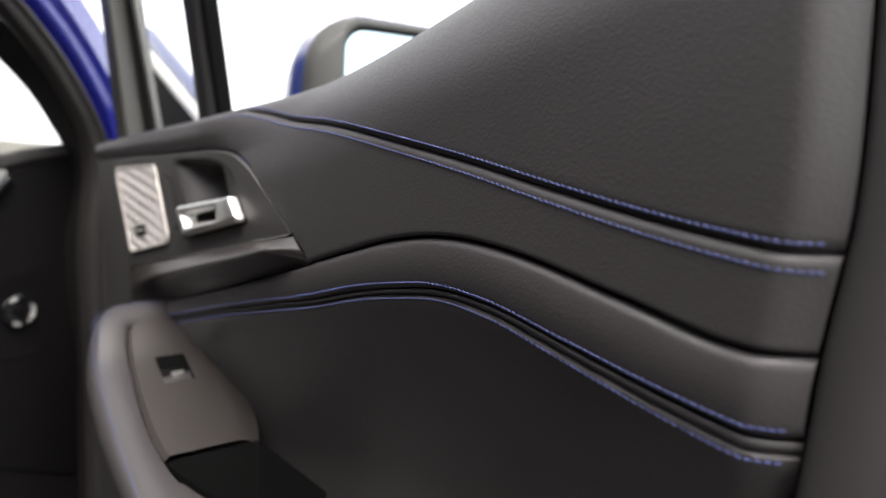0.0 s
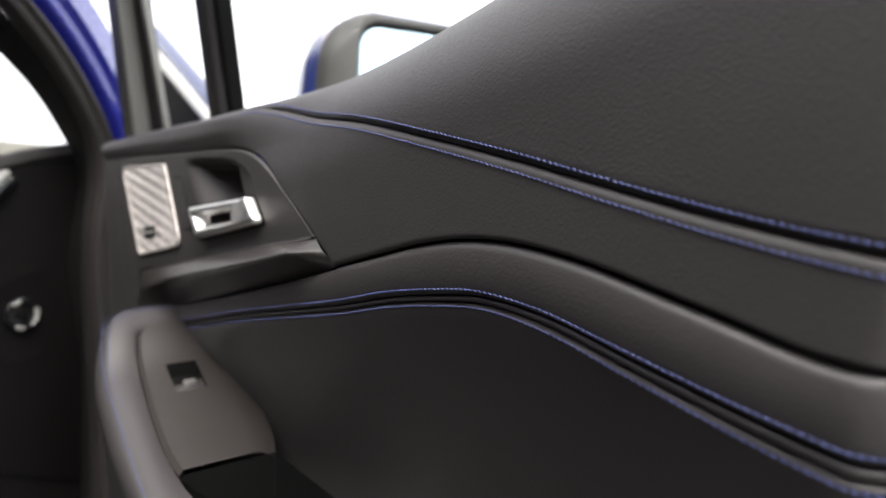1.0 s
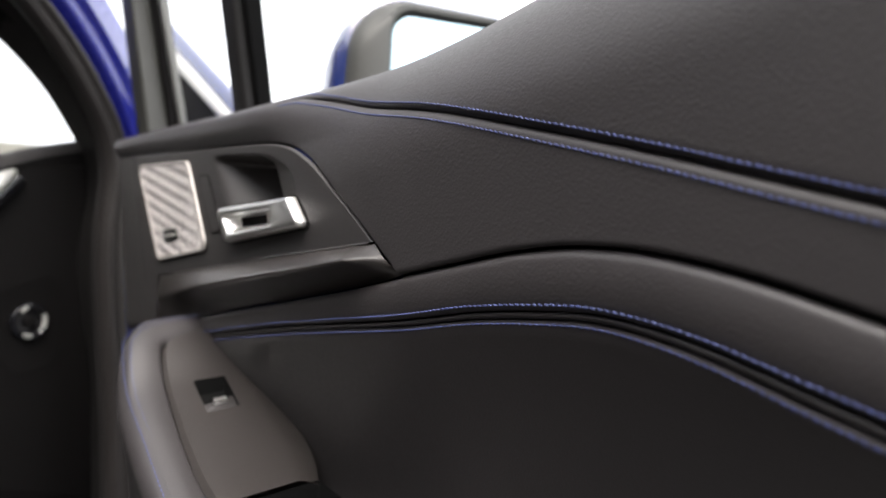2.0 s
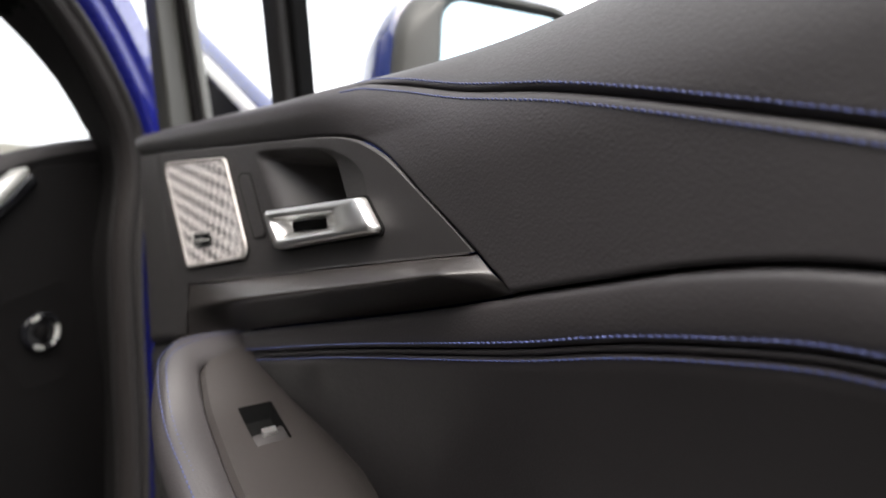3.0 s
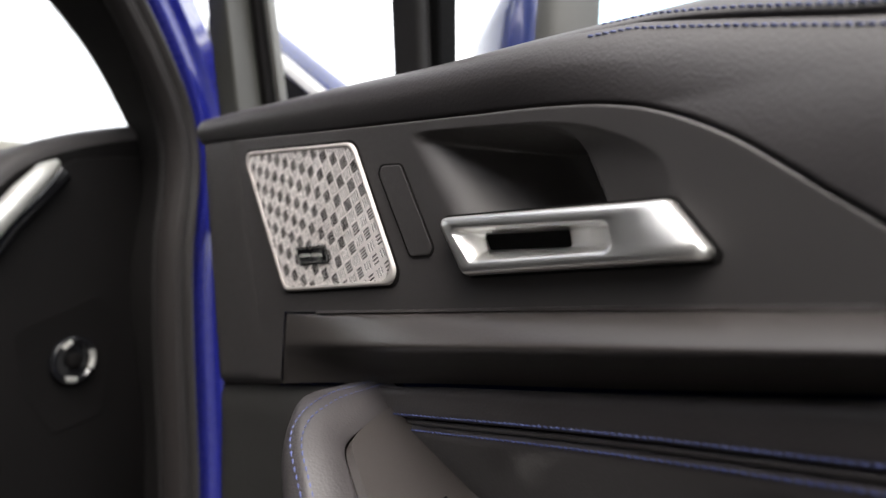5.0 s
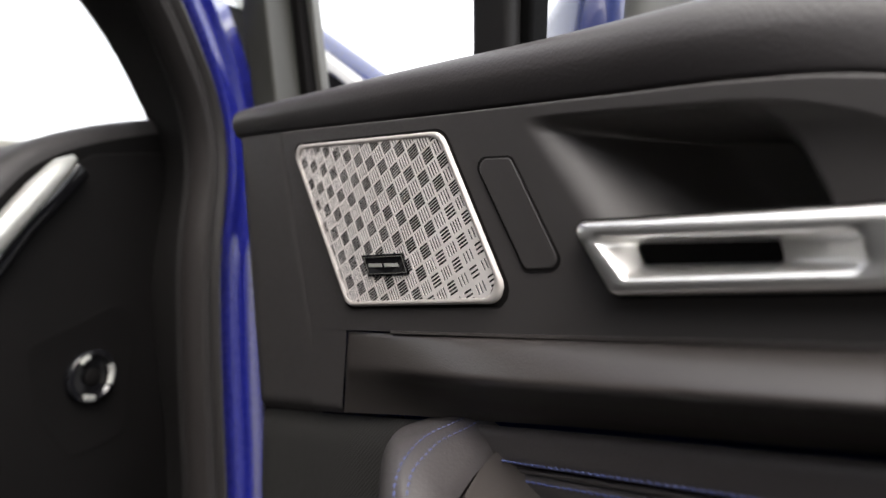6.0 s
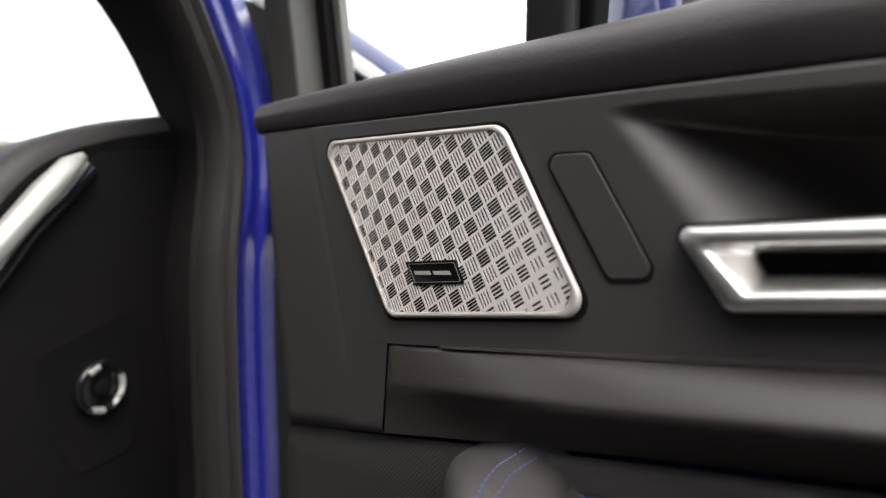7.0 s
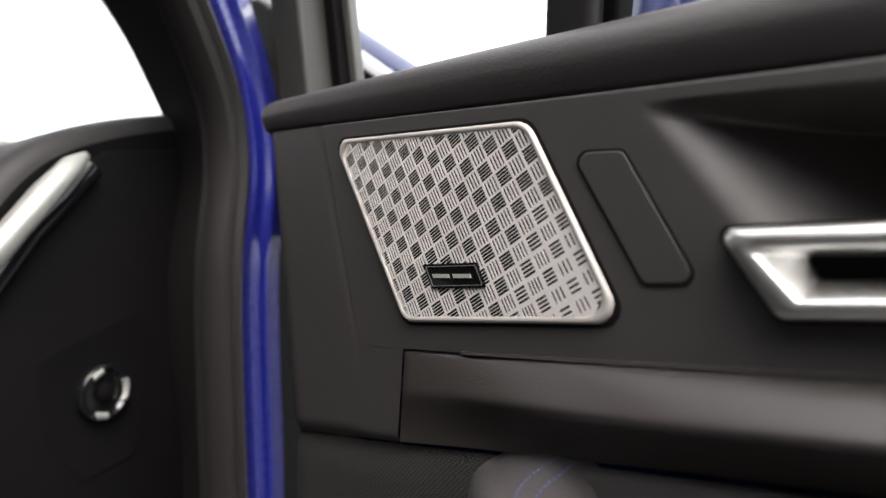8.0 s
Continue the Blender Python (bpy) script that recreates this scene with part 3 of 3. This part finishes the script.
edge = path([(-0.594, 0.210), (-0.590, 0.190), (-0.585, 0.172), (-0.578, 0.157), (-0.562, 0.1515), (-0.530, 0.1465), (-0.495, 0.142), (-0.45, 0.1395), (-0.433, 0.1405)], 60)
right = path([(-0.592, 0.2105), (-0.586, 0.213), (-0.580, 0.2155), (-0.5725, 0.2185), (-0.558, 0.222), (-0.53, 0.227), (-0.50, 0.228), (-0.455, 0.223), (-0.432, 0.213)], 60)
left = [Vector(e) + (Vector(r) - Vector(e)).normalized() * 0.0007 for e, r in zip(edge, right)]
B = np.zeros((60, 26, 3))
for i in range(60):
    for j in range(26):
        v = j / 25
        p = Vector(left[i]).lerp(Vector(right[i]), v)
        z = float(TOP(p.x)) + 0.0005 - float(roll(v * 0.07, 0.003, 0.002)) - 0.006 * step((v - 0.72) / 0.28) ** 1.5 - 0.002 * (j in (0, 25))
        B[i, j] = (p.x, p.y, z)
bm = grid(B)
SW = [(-0.5445, 0.1690), (-0.5450, 0.1942), (-0.5115, 0.1920), (-0.5105, 0.1668)]
for i in range(4):
    a, b = Vector(SW[i - 1]), Vector(SW[i])
    bmesh.ops.bisect_plane(bm, geom=bm.verts[:] + bm.edges[:] + bm.faces[:], plane_co=(a.x, a.y, 0.8), plane_no=((b - a).y, -(b - a).x, 0))


def inside(p, poly):
    s = [(Vector(poly[i]) - Vector(poly[i - 1])).cross(p - Vector(poly[i - 1])) for i in range(len(poly))]
    return all(k > 0 for k in s) or all(k < 0 for k in s)


gone = [f for f in bm.faces if inside(Vector(f.calc_center_median()[:2]), SW)]
bmesh.ops.delete(bm, geom=gone, context="FACES")
plate = part("switch_plate", bm, SATIN, door, "satin dark plastic window switch plate")


def on_top(p, dz):
    return (p[0], p[1], float(TOP(p[0])) + dz)


# recess walls coloured near-black to add to the shade in the pit
bm = loops([[on_top(p, 0.0004) for p in rounded(SW, 0.0012, 4)], [on_top(p, -0.011) for p in rounded(inset(SW, 0.001), 0.0012, 4)]], True)
part("switch_recess", bm, PITCH, plate)
A0, B0, C0, D0 = [Vector(p) for p in inset(SW, 0.0009)]
rk = [A0.lerp(D0, 0.60), B0.lerp(C0, 0.60), C0, D0]
rings = []
for dz, ins in ((-0.010, 0.0), (-0.0012, 0.0), (-0.0004, 0.0008)):
    rings.append([on_top(p, dz - (0.003 if k < 4 else 0)) for k, p in enumerate(rounded(inset([tuple(q) for q in rk], ins), 0.0012, 4))])
rocker = part("switch_rocker", loops(rings, True), SOFT, plate)
lip = [A0.lerp(D0, w).lerp(B0.lerp(C0, w), v) for w, v in ((0.61, 0.34), (0.61, 0.76), (0.74, 0.76), (0.74, 0.34))]
part("switch_lip", loops([[on_top(p, -0.004) for p in rounded([tuple(q) for q in lip], 0.0006, 4)], [on_top(p, 0.0002) for p in rounded([tuple(q) for q in lip], 0.0006, 4)]], True), CHROME, plate)

# pull cup behind the plate; its near-black colour deepens the shade inside
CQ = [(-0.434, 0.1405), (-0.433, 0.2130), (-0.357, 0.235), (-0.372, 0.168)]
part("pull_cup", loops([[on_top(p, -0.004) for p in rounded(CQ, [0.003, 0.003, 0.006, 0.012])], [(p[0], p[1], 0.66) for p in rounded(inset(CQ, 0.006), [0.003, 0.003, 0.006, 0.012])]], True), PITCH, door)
W = np.zeros((30, 10, 3))
rim_in = path([(-0.410, 0.145), (-0.390, 0.155), (-0.370, 0.171), (-0.358, 0.200), (-0.352, 0.226)], 30)
rim_out = path([(-0.392, 0.112), (-0.352, 0.128), (-0.330, 0.160), (-0.318, 0.195), (-0.318, 0.226)], 30)
for i in range(30):
    for j in range(10):
        v = j / 9
        p = Vector(rim_in[i]).lerp(Vector(rim_out[i]), v)
        W[i, j] = (p.x, p.y, float(TOP(p.x)) - 0.003 + 0.004 * math.sin(math.pi * v) - 0.02 * step((v - 0.6) / 0.4))
part("cup_rim", grid(W), LEATHER, door)

# lower front panel ahead of the armrest, with a woven texture
L = np.zeros((20, 30, 3))
for i in range(20):
    for j in range(30):
        u, v = i / 19, j / 29
        x = -0.835 + 0.237 * u
        zt = float(SPEAR_LOW(x)) - 0.002
        z = 0.50 + (zt - 0.50) * v
        x = x + (z - 0.80) * -0.06 * (1 - u)
        L[i, j] = (x, FACE + 0.004 + float(roll(zt - z, 0.005, 0.003)) + float(roll(max(0.0, x + 0.836), 0.012, 0.012)) + 0.010 * (1 - v), z)
part("front_lower_panel", grid(L), WEAVE, door, "dark woven-texture lower panel")
# door body behind the trim, blue painted
part("door_shell", block([(-0.90, 0.235, 0.35), (0.015, 0.235, 0.35), (0.015, 0.33, 0.35), (-0.90, 0.33, 0.35), (-0.90, 0.275, 1.02), (0.03, 0.262, 1.05), (0.03, 0.33, 1.05), (-0.90, 0.33, 1.03)]), NAVY, door, "blue painted outer door shell")
# hinge-end side of the trim
HE = np.zeros((14, 24, 3))
for i in range(14):
    for j in range(24):
        u, v = i / 13, j / 23
        z = 0.45 + (1.008 - 0.45) * v
        HE[i, j] = (-0.871 - (z - 1.02) * 0.191 - 0.012 * math.sin(u * math.pi / 2), 0.205 + 0.10 * u, z)
part("hinge_end", grid(HE), SOFT, door)
# rear edge trim and painted edge
R = np.zeros((40, 14, 3))
rp = [(0.0, 0.020), (0.0003, 0.0122), (0.0010, 0.0108), (0.0030, 0.0098), (0.007, 0.0094), (0.012, 0.0098), (0.0165, 0.0110), (0.0195, 0.0128), (0.0215, 0.0152), (0.0228, 0.0182), (0.0235, 0.03), (0.0235, 0.034), (0.0235, 0.036), (0.0235, 0.04)]
for i in range(40):
    z = 0.45 + 0.66 * i / 39
    for j, (dx, dy) in enumerate(rp):
        R[i, j] = (float(rear_edge(z)) + 0.0006 + dx, FACE + 0.0015 + dy, z)
part("rear_edge_trim", grid(R), SOFT, door, "matte dark plastic trim along the rear door edge")
part("edge_gap", grid(np.array([[(float(rear_edge(z)) + dx, FACE + 0.0195, z) for dx in (-0.012, 0.010)] for z in np.linspace(0.45, 1.1, 10)])), DARK, door)
part("painted_edge", grid(np.array([[(float(rear_edge(z)) + dx, FACE + dy, z) for dx, dy in ((0.022, 0.022), (0.028, 0.018), (0.05, 0.020), (0.07, 0.03), (0.075, 0.08))] for z in np.linspace(0.45, 1.1, 24)])), BLUE, door, "blue painted door edge")

# ---------------------------------------------------------------- window frame of the door


def post(x_low, width, lean, z1, y0, y1, inward, mat, name, label="", bev=0.006):
    """An upright bar of the frame that leans along the door and inward to the roof."""
    rows = []
    for i in range(12):
        z = 1.0 + (z1 - 1.0) * i / 11
        dz = z - 1.05
        x, dy = x_low + lean * dz, -inward * dz
        ol = rounded([(x, y0 + dy), (x + width, y0 + dy), (x + width, y1 + dy), (x, y1 + dy)], bev, 5)
        rows.append([(p[0], p[1], z) for p in ol])
    return part(name, loops(rows, True, True), mat, door, label, sharp=50)


post(-0.9190, 0.043, -0.01, 1.42, 0.236, 0.276, 0.12, GREYTRIM, "frame_post", "dark grey window frame post at the pillar", 0.004)
post(-0.8775, 0.013, 0.04, 1.42, 0.262, 0.282, 0.16, DARK, "frame_seal", "", 0.002)
post(-0.8660, 0.0100, 0.08, 1.42, 0.272, 0.281, 0.20, STRIP, "frame_strip", "pale metal window frame strip", 0.002)
post(-0.6600, 0.031, 0.19, 1.40, 0.250, 0.272, 0.22, POST, "window_divider", "dark plastic divider of the quarter window")
post(-0.6310, 0.0098, 0.24, 1.40, 0.260, 0.277, 0.26, PITCH, "divider_seal", bev=0.003)

# outer quarter trim seen through the small window
part("quarter_strip", tube([(-1.25, 0.362, 1.312), (-1.07, 0.362, 1.198), (-0.90, 0.362, 1.085), (-0.78, 0.362, 1.004)], 0.011, 8), SILVER, door, "pale metal strip under the quarter window")
part("quarter_blue", tube([(-1.27, 0.385, 1.343), (-1.09, 0.385, 1.221), (-0.87, 0.385, 1.074), (-0.74, 0.385, 0.99)], 0.017, 12), NAVY, door, "blue painted shoulder outside the quarter window")
part("quarter_panel", block([(-1.25, 0.352, 0.95), (-0.78, 0.352, 0.95), (-0.78, 0.375, 0.95), (-1.25, 0.375, 0.95), (-1.25, 0.352, 1.295), (-0.78, 0.352, 1.015), (-0.78, 0.375, 1.015), (-1.25, 0.375, 1.295)]), DARK, door)

# ---------------------------------------------------------------- wing mirror
gx, gy = Vector((0.25, 0.968, 0)), Vector((0, 0, 1))
gn = Vector((0.968, -0.25, 0))
MO = Vector((-0.585, 0.395, 1.085))


def mirror_pt(a, b, c):
    return MO + gx * a + gy * b + gn * c


MQ = [(0.0, -0.085), (0.008, 0.088), (0.175, 0.098), (0.185, -0.08)]
mr = [0.03, 0.028, 0.03, 0.03]


def mring(d, c, grow=0.0, low=1.0, poly=None, radii=None):
    return [mirror_pt(p[0], p[1] * low if p[1] > 0 else p[1], c) for p in rounded(inset(poly or MQ, d), [r + grow for r in (radii or mr)], 8)]


MB = [(-0.054, -0.11), (-0.034, 0.110), (0.195, 0.120), (0.21, -0.10)]
MBR = [0.03, 0.080, 0.04, 0.03]
shell = [(0.003, -0.020, 0.0, 1.0), (-0.004, -0.024, 0.0, 1.0), (-0.010, -0.040, 0.01, 0.97), (-0.011, -0.065, 0.02, 0.90), (-0.006, -0.10, 0.02, 0.76), (0.008, -0.135, 0.02, 0.56), (0.030, -0.160, 0.01, 0.42), (0.055, -0.172, 0.0, 0.32)]
mirror = part("wing_mirror", loops([mring(d, c, g, lw, MB, MBR) for d, c, g, lw in shell], True), NAVY, door, "blue wing mirror housing outside the window")
part("mirror_bezel", loops([mring(0.0, -0.023, 0, 1, MB, MBR), mring(0.002, -0.014, 0, 1, MB, MBR), mring(0.010, -0.006, 0, 1, MB, MBR), mring(-0.010, 0.004, 0.006), mring(-0.005, 0.004, 0.004), mring(0.001, -0.004)], False), GREYTRIM, mirror, "dark grey mirror bezel")
part("mirror_glass", loops([mring(0.0005, -0.004), mring(0.0005, -0.003)], True), MIRROR, mirror, "mirror glass reflecting the pale sky")
part("mirror_arm", block([(-0.66, 0.32, 0.99), (-0.56, 0.32, 0.99), (-0.58, 0.44, 0.99), (-0.65, 0.44, 0.99), (-0.66, 0.32, 1.03), (-0.57, 0.32, 1.03), (-0.59, 0.44, 1.04), (-0.65, 0.44, 1.04)]), DARK, mirror)

# ---------------------------------------------------------------- car body beside the open door
TH = radians(62)
dv = Vector((math.cos(TH), -math.sin(TH), 0))
nv = Vector((math.sin(TH), math.cos(TH), 0))
ORIGIN = Vector((-0.98, 0.178, 0))


def body_pt(s, b, z):
    return ORIGIN + dv * s + nv * b + Vector((0, 0, z))


body = car
opening = path([(-0.092, 0.20), (-0.088, 0.50), (-0.084, 0.68), (-0.078, 0.7625), (-0.073, 0.846), (-0.0715, 0.900), (-0.0735, 0.938), (-0.079, 0.976), (-0.082, 1.016), (-0.077, 1.056), (-0.061, 1.097), (-0.042, 1.127), (-0.018, 1.160), (0.010, 1.192), (0.060, 1.236), (0.15, 1.29), (0.30, 1.365), (0.50, 1.43), (0.75, 1.46), (1.1, 1.47)], 110)


def sweep(section):
    """A profile of (forward, outward) steps carried round the door opening."""
    P = np.zeros((len(opening), len(section), 3))
    for i in range(len(opening)):
        a, b = opening[max(0, i - 1)], opening[min(len(opening) - 1, i + 1)]
        t = Vector((b[0] - a[0], b[1] - a[1])).normalized()
        out = Vector((-t.y, t.x))
        for j, (f, o) in enumerate(section):
            P[i, j] = body_pt(opening[i][0] + out.x * f, o, opening[i][1] + out.y * f)
    return grid(P)


inner_edge = path([(-0.098, 0.20), (-0.096, 0.60), (-0.092, 0.74), (-0.080, 0.80), (-0.072, 0.85), (-0.070, 0.90), (-0.080, 0.96), (-0.088, 1.01), (-0.082, 1.055), (-0.056, 1.096), (-0.025, 1.136), (0.012, 1.169), (0.055, 1.198), (0.12, 1.236), (0.25, 1.30), (0.45, 1.38), (0.75, 1.425), (1.1, 1.435)], 110)
PT = np.zeros((110, 12, 3))
for i in range(110):
    a, b = opening[max(0, i - 1)], opening[min(109, i + 1)]
    t = Vector((b[0] - a[0], b[1] - a[1])).normalized()
    out = Vector((-t.y, t.x))
    e1 = Vector((opening[i][0] - out.x * 0.027, opening[i][1] - out.y * 0.027))
    e0 = Vector(inner_edge[i])
    for j, (w, b2) in enumerate([(-0.9, -0.110), (-0.35, -0.104), (-0.10, -0.097), (0.0, -0.088), (0.03, -0.082), (0.06, -0.081), (0.10, -0.084), (0.20, -0.078), (0.45, -0.060), (0.75, -0.036), (0.95, -0.020), (1.02, -0.026)]):
        p = e0.lerp(e1, w) if w >= 0 else e0 + out * (-w * 0.03)
        PT[i, j] = body_pt(p.x, b2, p.y)
BAND = PT[:, 3:8].copy()
for k in range(5):
    BAND[:, k] = PT[:, 3] + (PT[:, 9] - PT[:, 3]) * (0.005 + 0.085 * k * k) ** 1.0 * 0.62 + np.array(nv) * (0.003, 0.0055, 0.006, 0.0055, 0.001)[k]
part("pillar_band", grid(BAND), PITCH, body, "matte black band beside the windscreen")
part("pillar_trim", grid(PT), CLADDING, body, "black plastic pillar cladding")
part("door_seal", sweep([(-0.024, -0.024), (-0.029, -0.014), (-0.0300, -0.002), (-0.027, 0.006), (-0.021, 0.009), (-0.0165, 0.006), (-0.0150, 0.000), (-0.0125, 0.006), (-0.007, 0.010), (-0.002, 0.008), (0.001, 0.000), (0.001, -0.014), (-0.004, -0.025)]), RUBBER, body, "black rubber door seal")
part("door_jamb", sweep([(-0.01, -0.036), (0.014, -0.036), (0.024, -0.033), (0.029, -0.024), (0.032, -0.016), (0.0345, -0.0125), (0.037, -0.0115), (0.0395, -0.0130), (0.043, -0.0175), (0.049, -0.020), (0.058, -0.0195), (0.062, -0.016), (0.065, -0.0125), (0.068, -0.0115), (0.071, -0.0130), (0.077, -0.0158), (0.090, -0.0215), (0.125, -0.037), (0.127, -0.050)]), BLUE, body, "glossy blue painted door jamb")

# unseen roof, floor and far side, added to close the cabin and shade the dash


def slab(name, s0, s1, b0, b1, z0, z1, mat, label="", parent=body):
    return part(name, block([body_pt(s, b, z) for z in (z0, z1) for s, b in ((s0, b0), (s1, b0), (s1, b1), (s0, b1))]), mat, parent, label, smooth=False)


slab("roof_panel", 0.15, 2.6, -1.45, -0.05, 1.47, 1.53, NAVY)
slab("floor_pan", -0.1, 2.6, -1.45, 0.0, 0.0, 0.30, DARK)
slab("far_side", 0.25, 2.6, -1.48, -1.44, 0.25, 1.04, DARK)
slab("roof_rail", 0.25, 2.6, -1.48, -1.38, 1.38, 1.5, DARK)
slab("rear_wall", 2.5, 2.6, -1.45, 0.0, 0.25, 1.5, DARK)
slab("far_pillar", 1.0, 1.12, -1.48, -1.40, 0.9, 1.5, DARK)

# dashboard with its padded top and end cap
dash = thing("dashboard", "black dashboard with a lock barrel in its end panel", "dashboard", at=tuple(body_pt(0, -0.08, 0.3)))
top_line = path([(0.16, 0.90), (0.125, 0.945), (0.098, 0.985), (0.072, 1.012), (0.05, 1.0265), (0.009, 1.045), (-0.04, 1.062), (-0.09, 1.076), (-0.20, 1.09), (-0.45, 1.09)], 50)
DP = np.zeros((50, 12, 3))
for i in range(50):
    a, b = top_line[max(0, i - 1)], top_line[min(49, i + 1)]
    t = Vector((b[0] - a[0], b[1] - a[1])).normalized()
    out = Vector((t.y, -t.x))
    if out.y < 0:
        out = -out
    for j in range(12):
        if j < 10:
            a2 = (j / 9) * math.pi / 2
            k, o = -0.016 * (1 - math.sin(a2)), -0.016 * (1 - math.cos(a2))
        else:
            k, o = 0.0, (-0.5, -1.30)[j - 10]
        DP[i, j] = body_pt(top_line[i][0] + out.x * k, -0.080 + o, top_line[i][1] + out.y * k - (0.0, 0.07, 0.16)[max(0, j - 9)])
part("dash_top", grid(DP), SOFT, dash, "padded black dashboard top")
bm = bmesh.new()
ring = [DP[i, 0] for i in range(50)] + [np.array(body_pt(-0.45, -0.080, 0.3)), np.array(body_pt(0.05, -0.080, 0.3)), np.array(body_pt(0.11, -0.080, 0.6)), np.array(body_pt(0.15, -0.080, 0.8))]
bm.faces.new([bm.verts.new(tuple(p)) for p in ring])
part("end_panel", bm, DARK, dash)
bm = bmesh.new()
ring2 = [(0.145, 0.885), (0.11, 0.925), (0.08, 0.960), (0.05, 0.988), (0.025, 1.008), (0.005, 1.0195), (-0.05, 1.030), (-0.15, 1.045), (-0.15, 0.5), (0.07, 0.6), (0.10, 0.75)]
part("end_cover", loops([[body_pt(s, -0.080, z) for s, z in ring2], [body_pt(s, -0.0775, z) for s, z in inset(ring2, 0.001)], [body_pt(s, -0.0765, z) for s, z in inset(ring2, 0.004)]], True), DARK, dash, "removable black end cover")
slab("dash_face", 0.04, 0.11, -1.35, -0.085, 0.42, 0.90, DARK, parent=dash)
slab("dash_front", 0.08, 0.125, -1.35, -0.085, 0.62, 0.94, DARK, parent=dash)
part("trim_bar", tube([body_pt(0.032, -0.071, 1.011), body_pt(0.045, -0.069, 1.001), body_pt(0.068, -0.068, 0.976), body_pt(0.10, -0.07, 0.935), body_pt(0.14, -0.09, 0.87)], 0.0105, 12, [0.35, 0.85, 1, 1, 1]), SILVER, dash, "satin silver trim bar on the dashboard edge")
part("trim_bar_shadow", tube([body_pt(0.024, -0.078, 1.001), body_pt(0.046, -0.077, 0.977), body_pt(0.075, -0.078, 0.945), body_pt(0.12, -0.08, 0.88)], 0.012, 10), GLOSS, dash)


def disc(c_s, c_z, radii, name, mat, parent, label=""):
    rings = [[body_pt(c_s + r * math.cos(a), b, c_z + r * math.sin(a)) for a in np.linspace(0, 2 * math.pi, 28, endpoint=False)] for r, b in radii]
    return part(name, loops(rings, True), mat, parent, label)


LB = (0.0095, 0.808)
recess = [(0.073, 0.845), (-0.022, 0.876), (-0.045, 0.85), (-0.03, 0.74), (0.03, 0.735), (0.065, 0.79)]
part("lock_recess", loops([[body_pt(s, -0.0760, z) for s, z in rounded(recess, 0.012, 5)], [body_pt(s, -0.0755, z) for s, z in rounded(inset(recess, 0.002), 0.012, 5)], [body_pt(s, -0.0760, z) for s, z in rounded(inset(recess, 0.005), 0.012, 5)]], True), DARK, dash)
lock = disc(*LB, [(0.026, -0.0765), (0.026, -0.072), (0.0245, -0.070), (0.021, -0.0695), (0.019, -0.072), (0.018, -0.0745)], "lock_barrel", GLOSS, dash, "round lock barrel with bright metal clips")
for ang, ln in ((60, 0.5), (185, 1.0), (-75, 0.5)):
    pts = [body_pt(LB[0] + 0.020 * math.cos(radians(ang) + k), -0.0705, LB[1] + 0.020 * math.sin(radians(ang) + k)) for k in np.linspace(-ln / 2, ln / 2, 7)]
    part("metal_clip", tube(pts, 0.0030, 8), SILVER, lock)
disc(LB[0], LB[1], [(0.008, -0.0745), (0.008, -0.071), (0.006, -0.070)], "key_slot", DARK, lock)

# windscreen
WS = np.zeros((10, 6, 3))
for i in range(10):
    for j in range(6):
        u, v = i / 9, j / 5
        WS[i, j] = body_pt(-0.42 + 0.62 * v, -0.10 - 1.30 * u, 1.085 + 0.40 * v + 0.02 * math.sin(math.pi * u))
screen = part("windscreen", grid(WS, back=(0.002, -0.003, -0.004)), GLASS, body, "clear windscreen")
screen.visible_shadow = False

# ---------------------------------------------------------------- ground and distance
bm = bmesh.new()
bm.faces.new([bm.verts.new(p) for p in ((-400, -400, 0), (400, -400, 0), (400, 400, 0), (-400, 400, 0))])
tagged(finish("ground", bm, PAVING, smooth=False), "grey asphalt ground under the car", "ground", kind="structure")
# unseen wall, added to hold low sky light off the door trim
bm = block([(-30, -6.2, 0), (16, -6.2, 0), (16, -6, 0), (-30, -6, 0), (-30, -6.2, 6.0), (16, -6.2, 6.0), (16, -6, 6.0), (-30, -6, 6.0)])
tagged(finish("shading_wall", bm, DARKWALL, smooth=False), "unseen dark wall added to cut low light on the door", "wall", kind="structure")
bm = block([(-26, -40, 0), (-25, -40, 0), (-12, 40, 0), (-13, 40, 0), (-26, -40, 3.7), (-25, -40, 3.7), (-12, 40, 3.7), (-13, 40, 3.7)])
tagged(finish("boundary_wall", bm, CONCRETE, smooth=False), "pale plain wall far beyond the car", "wall", kind="structure")
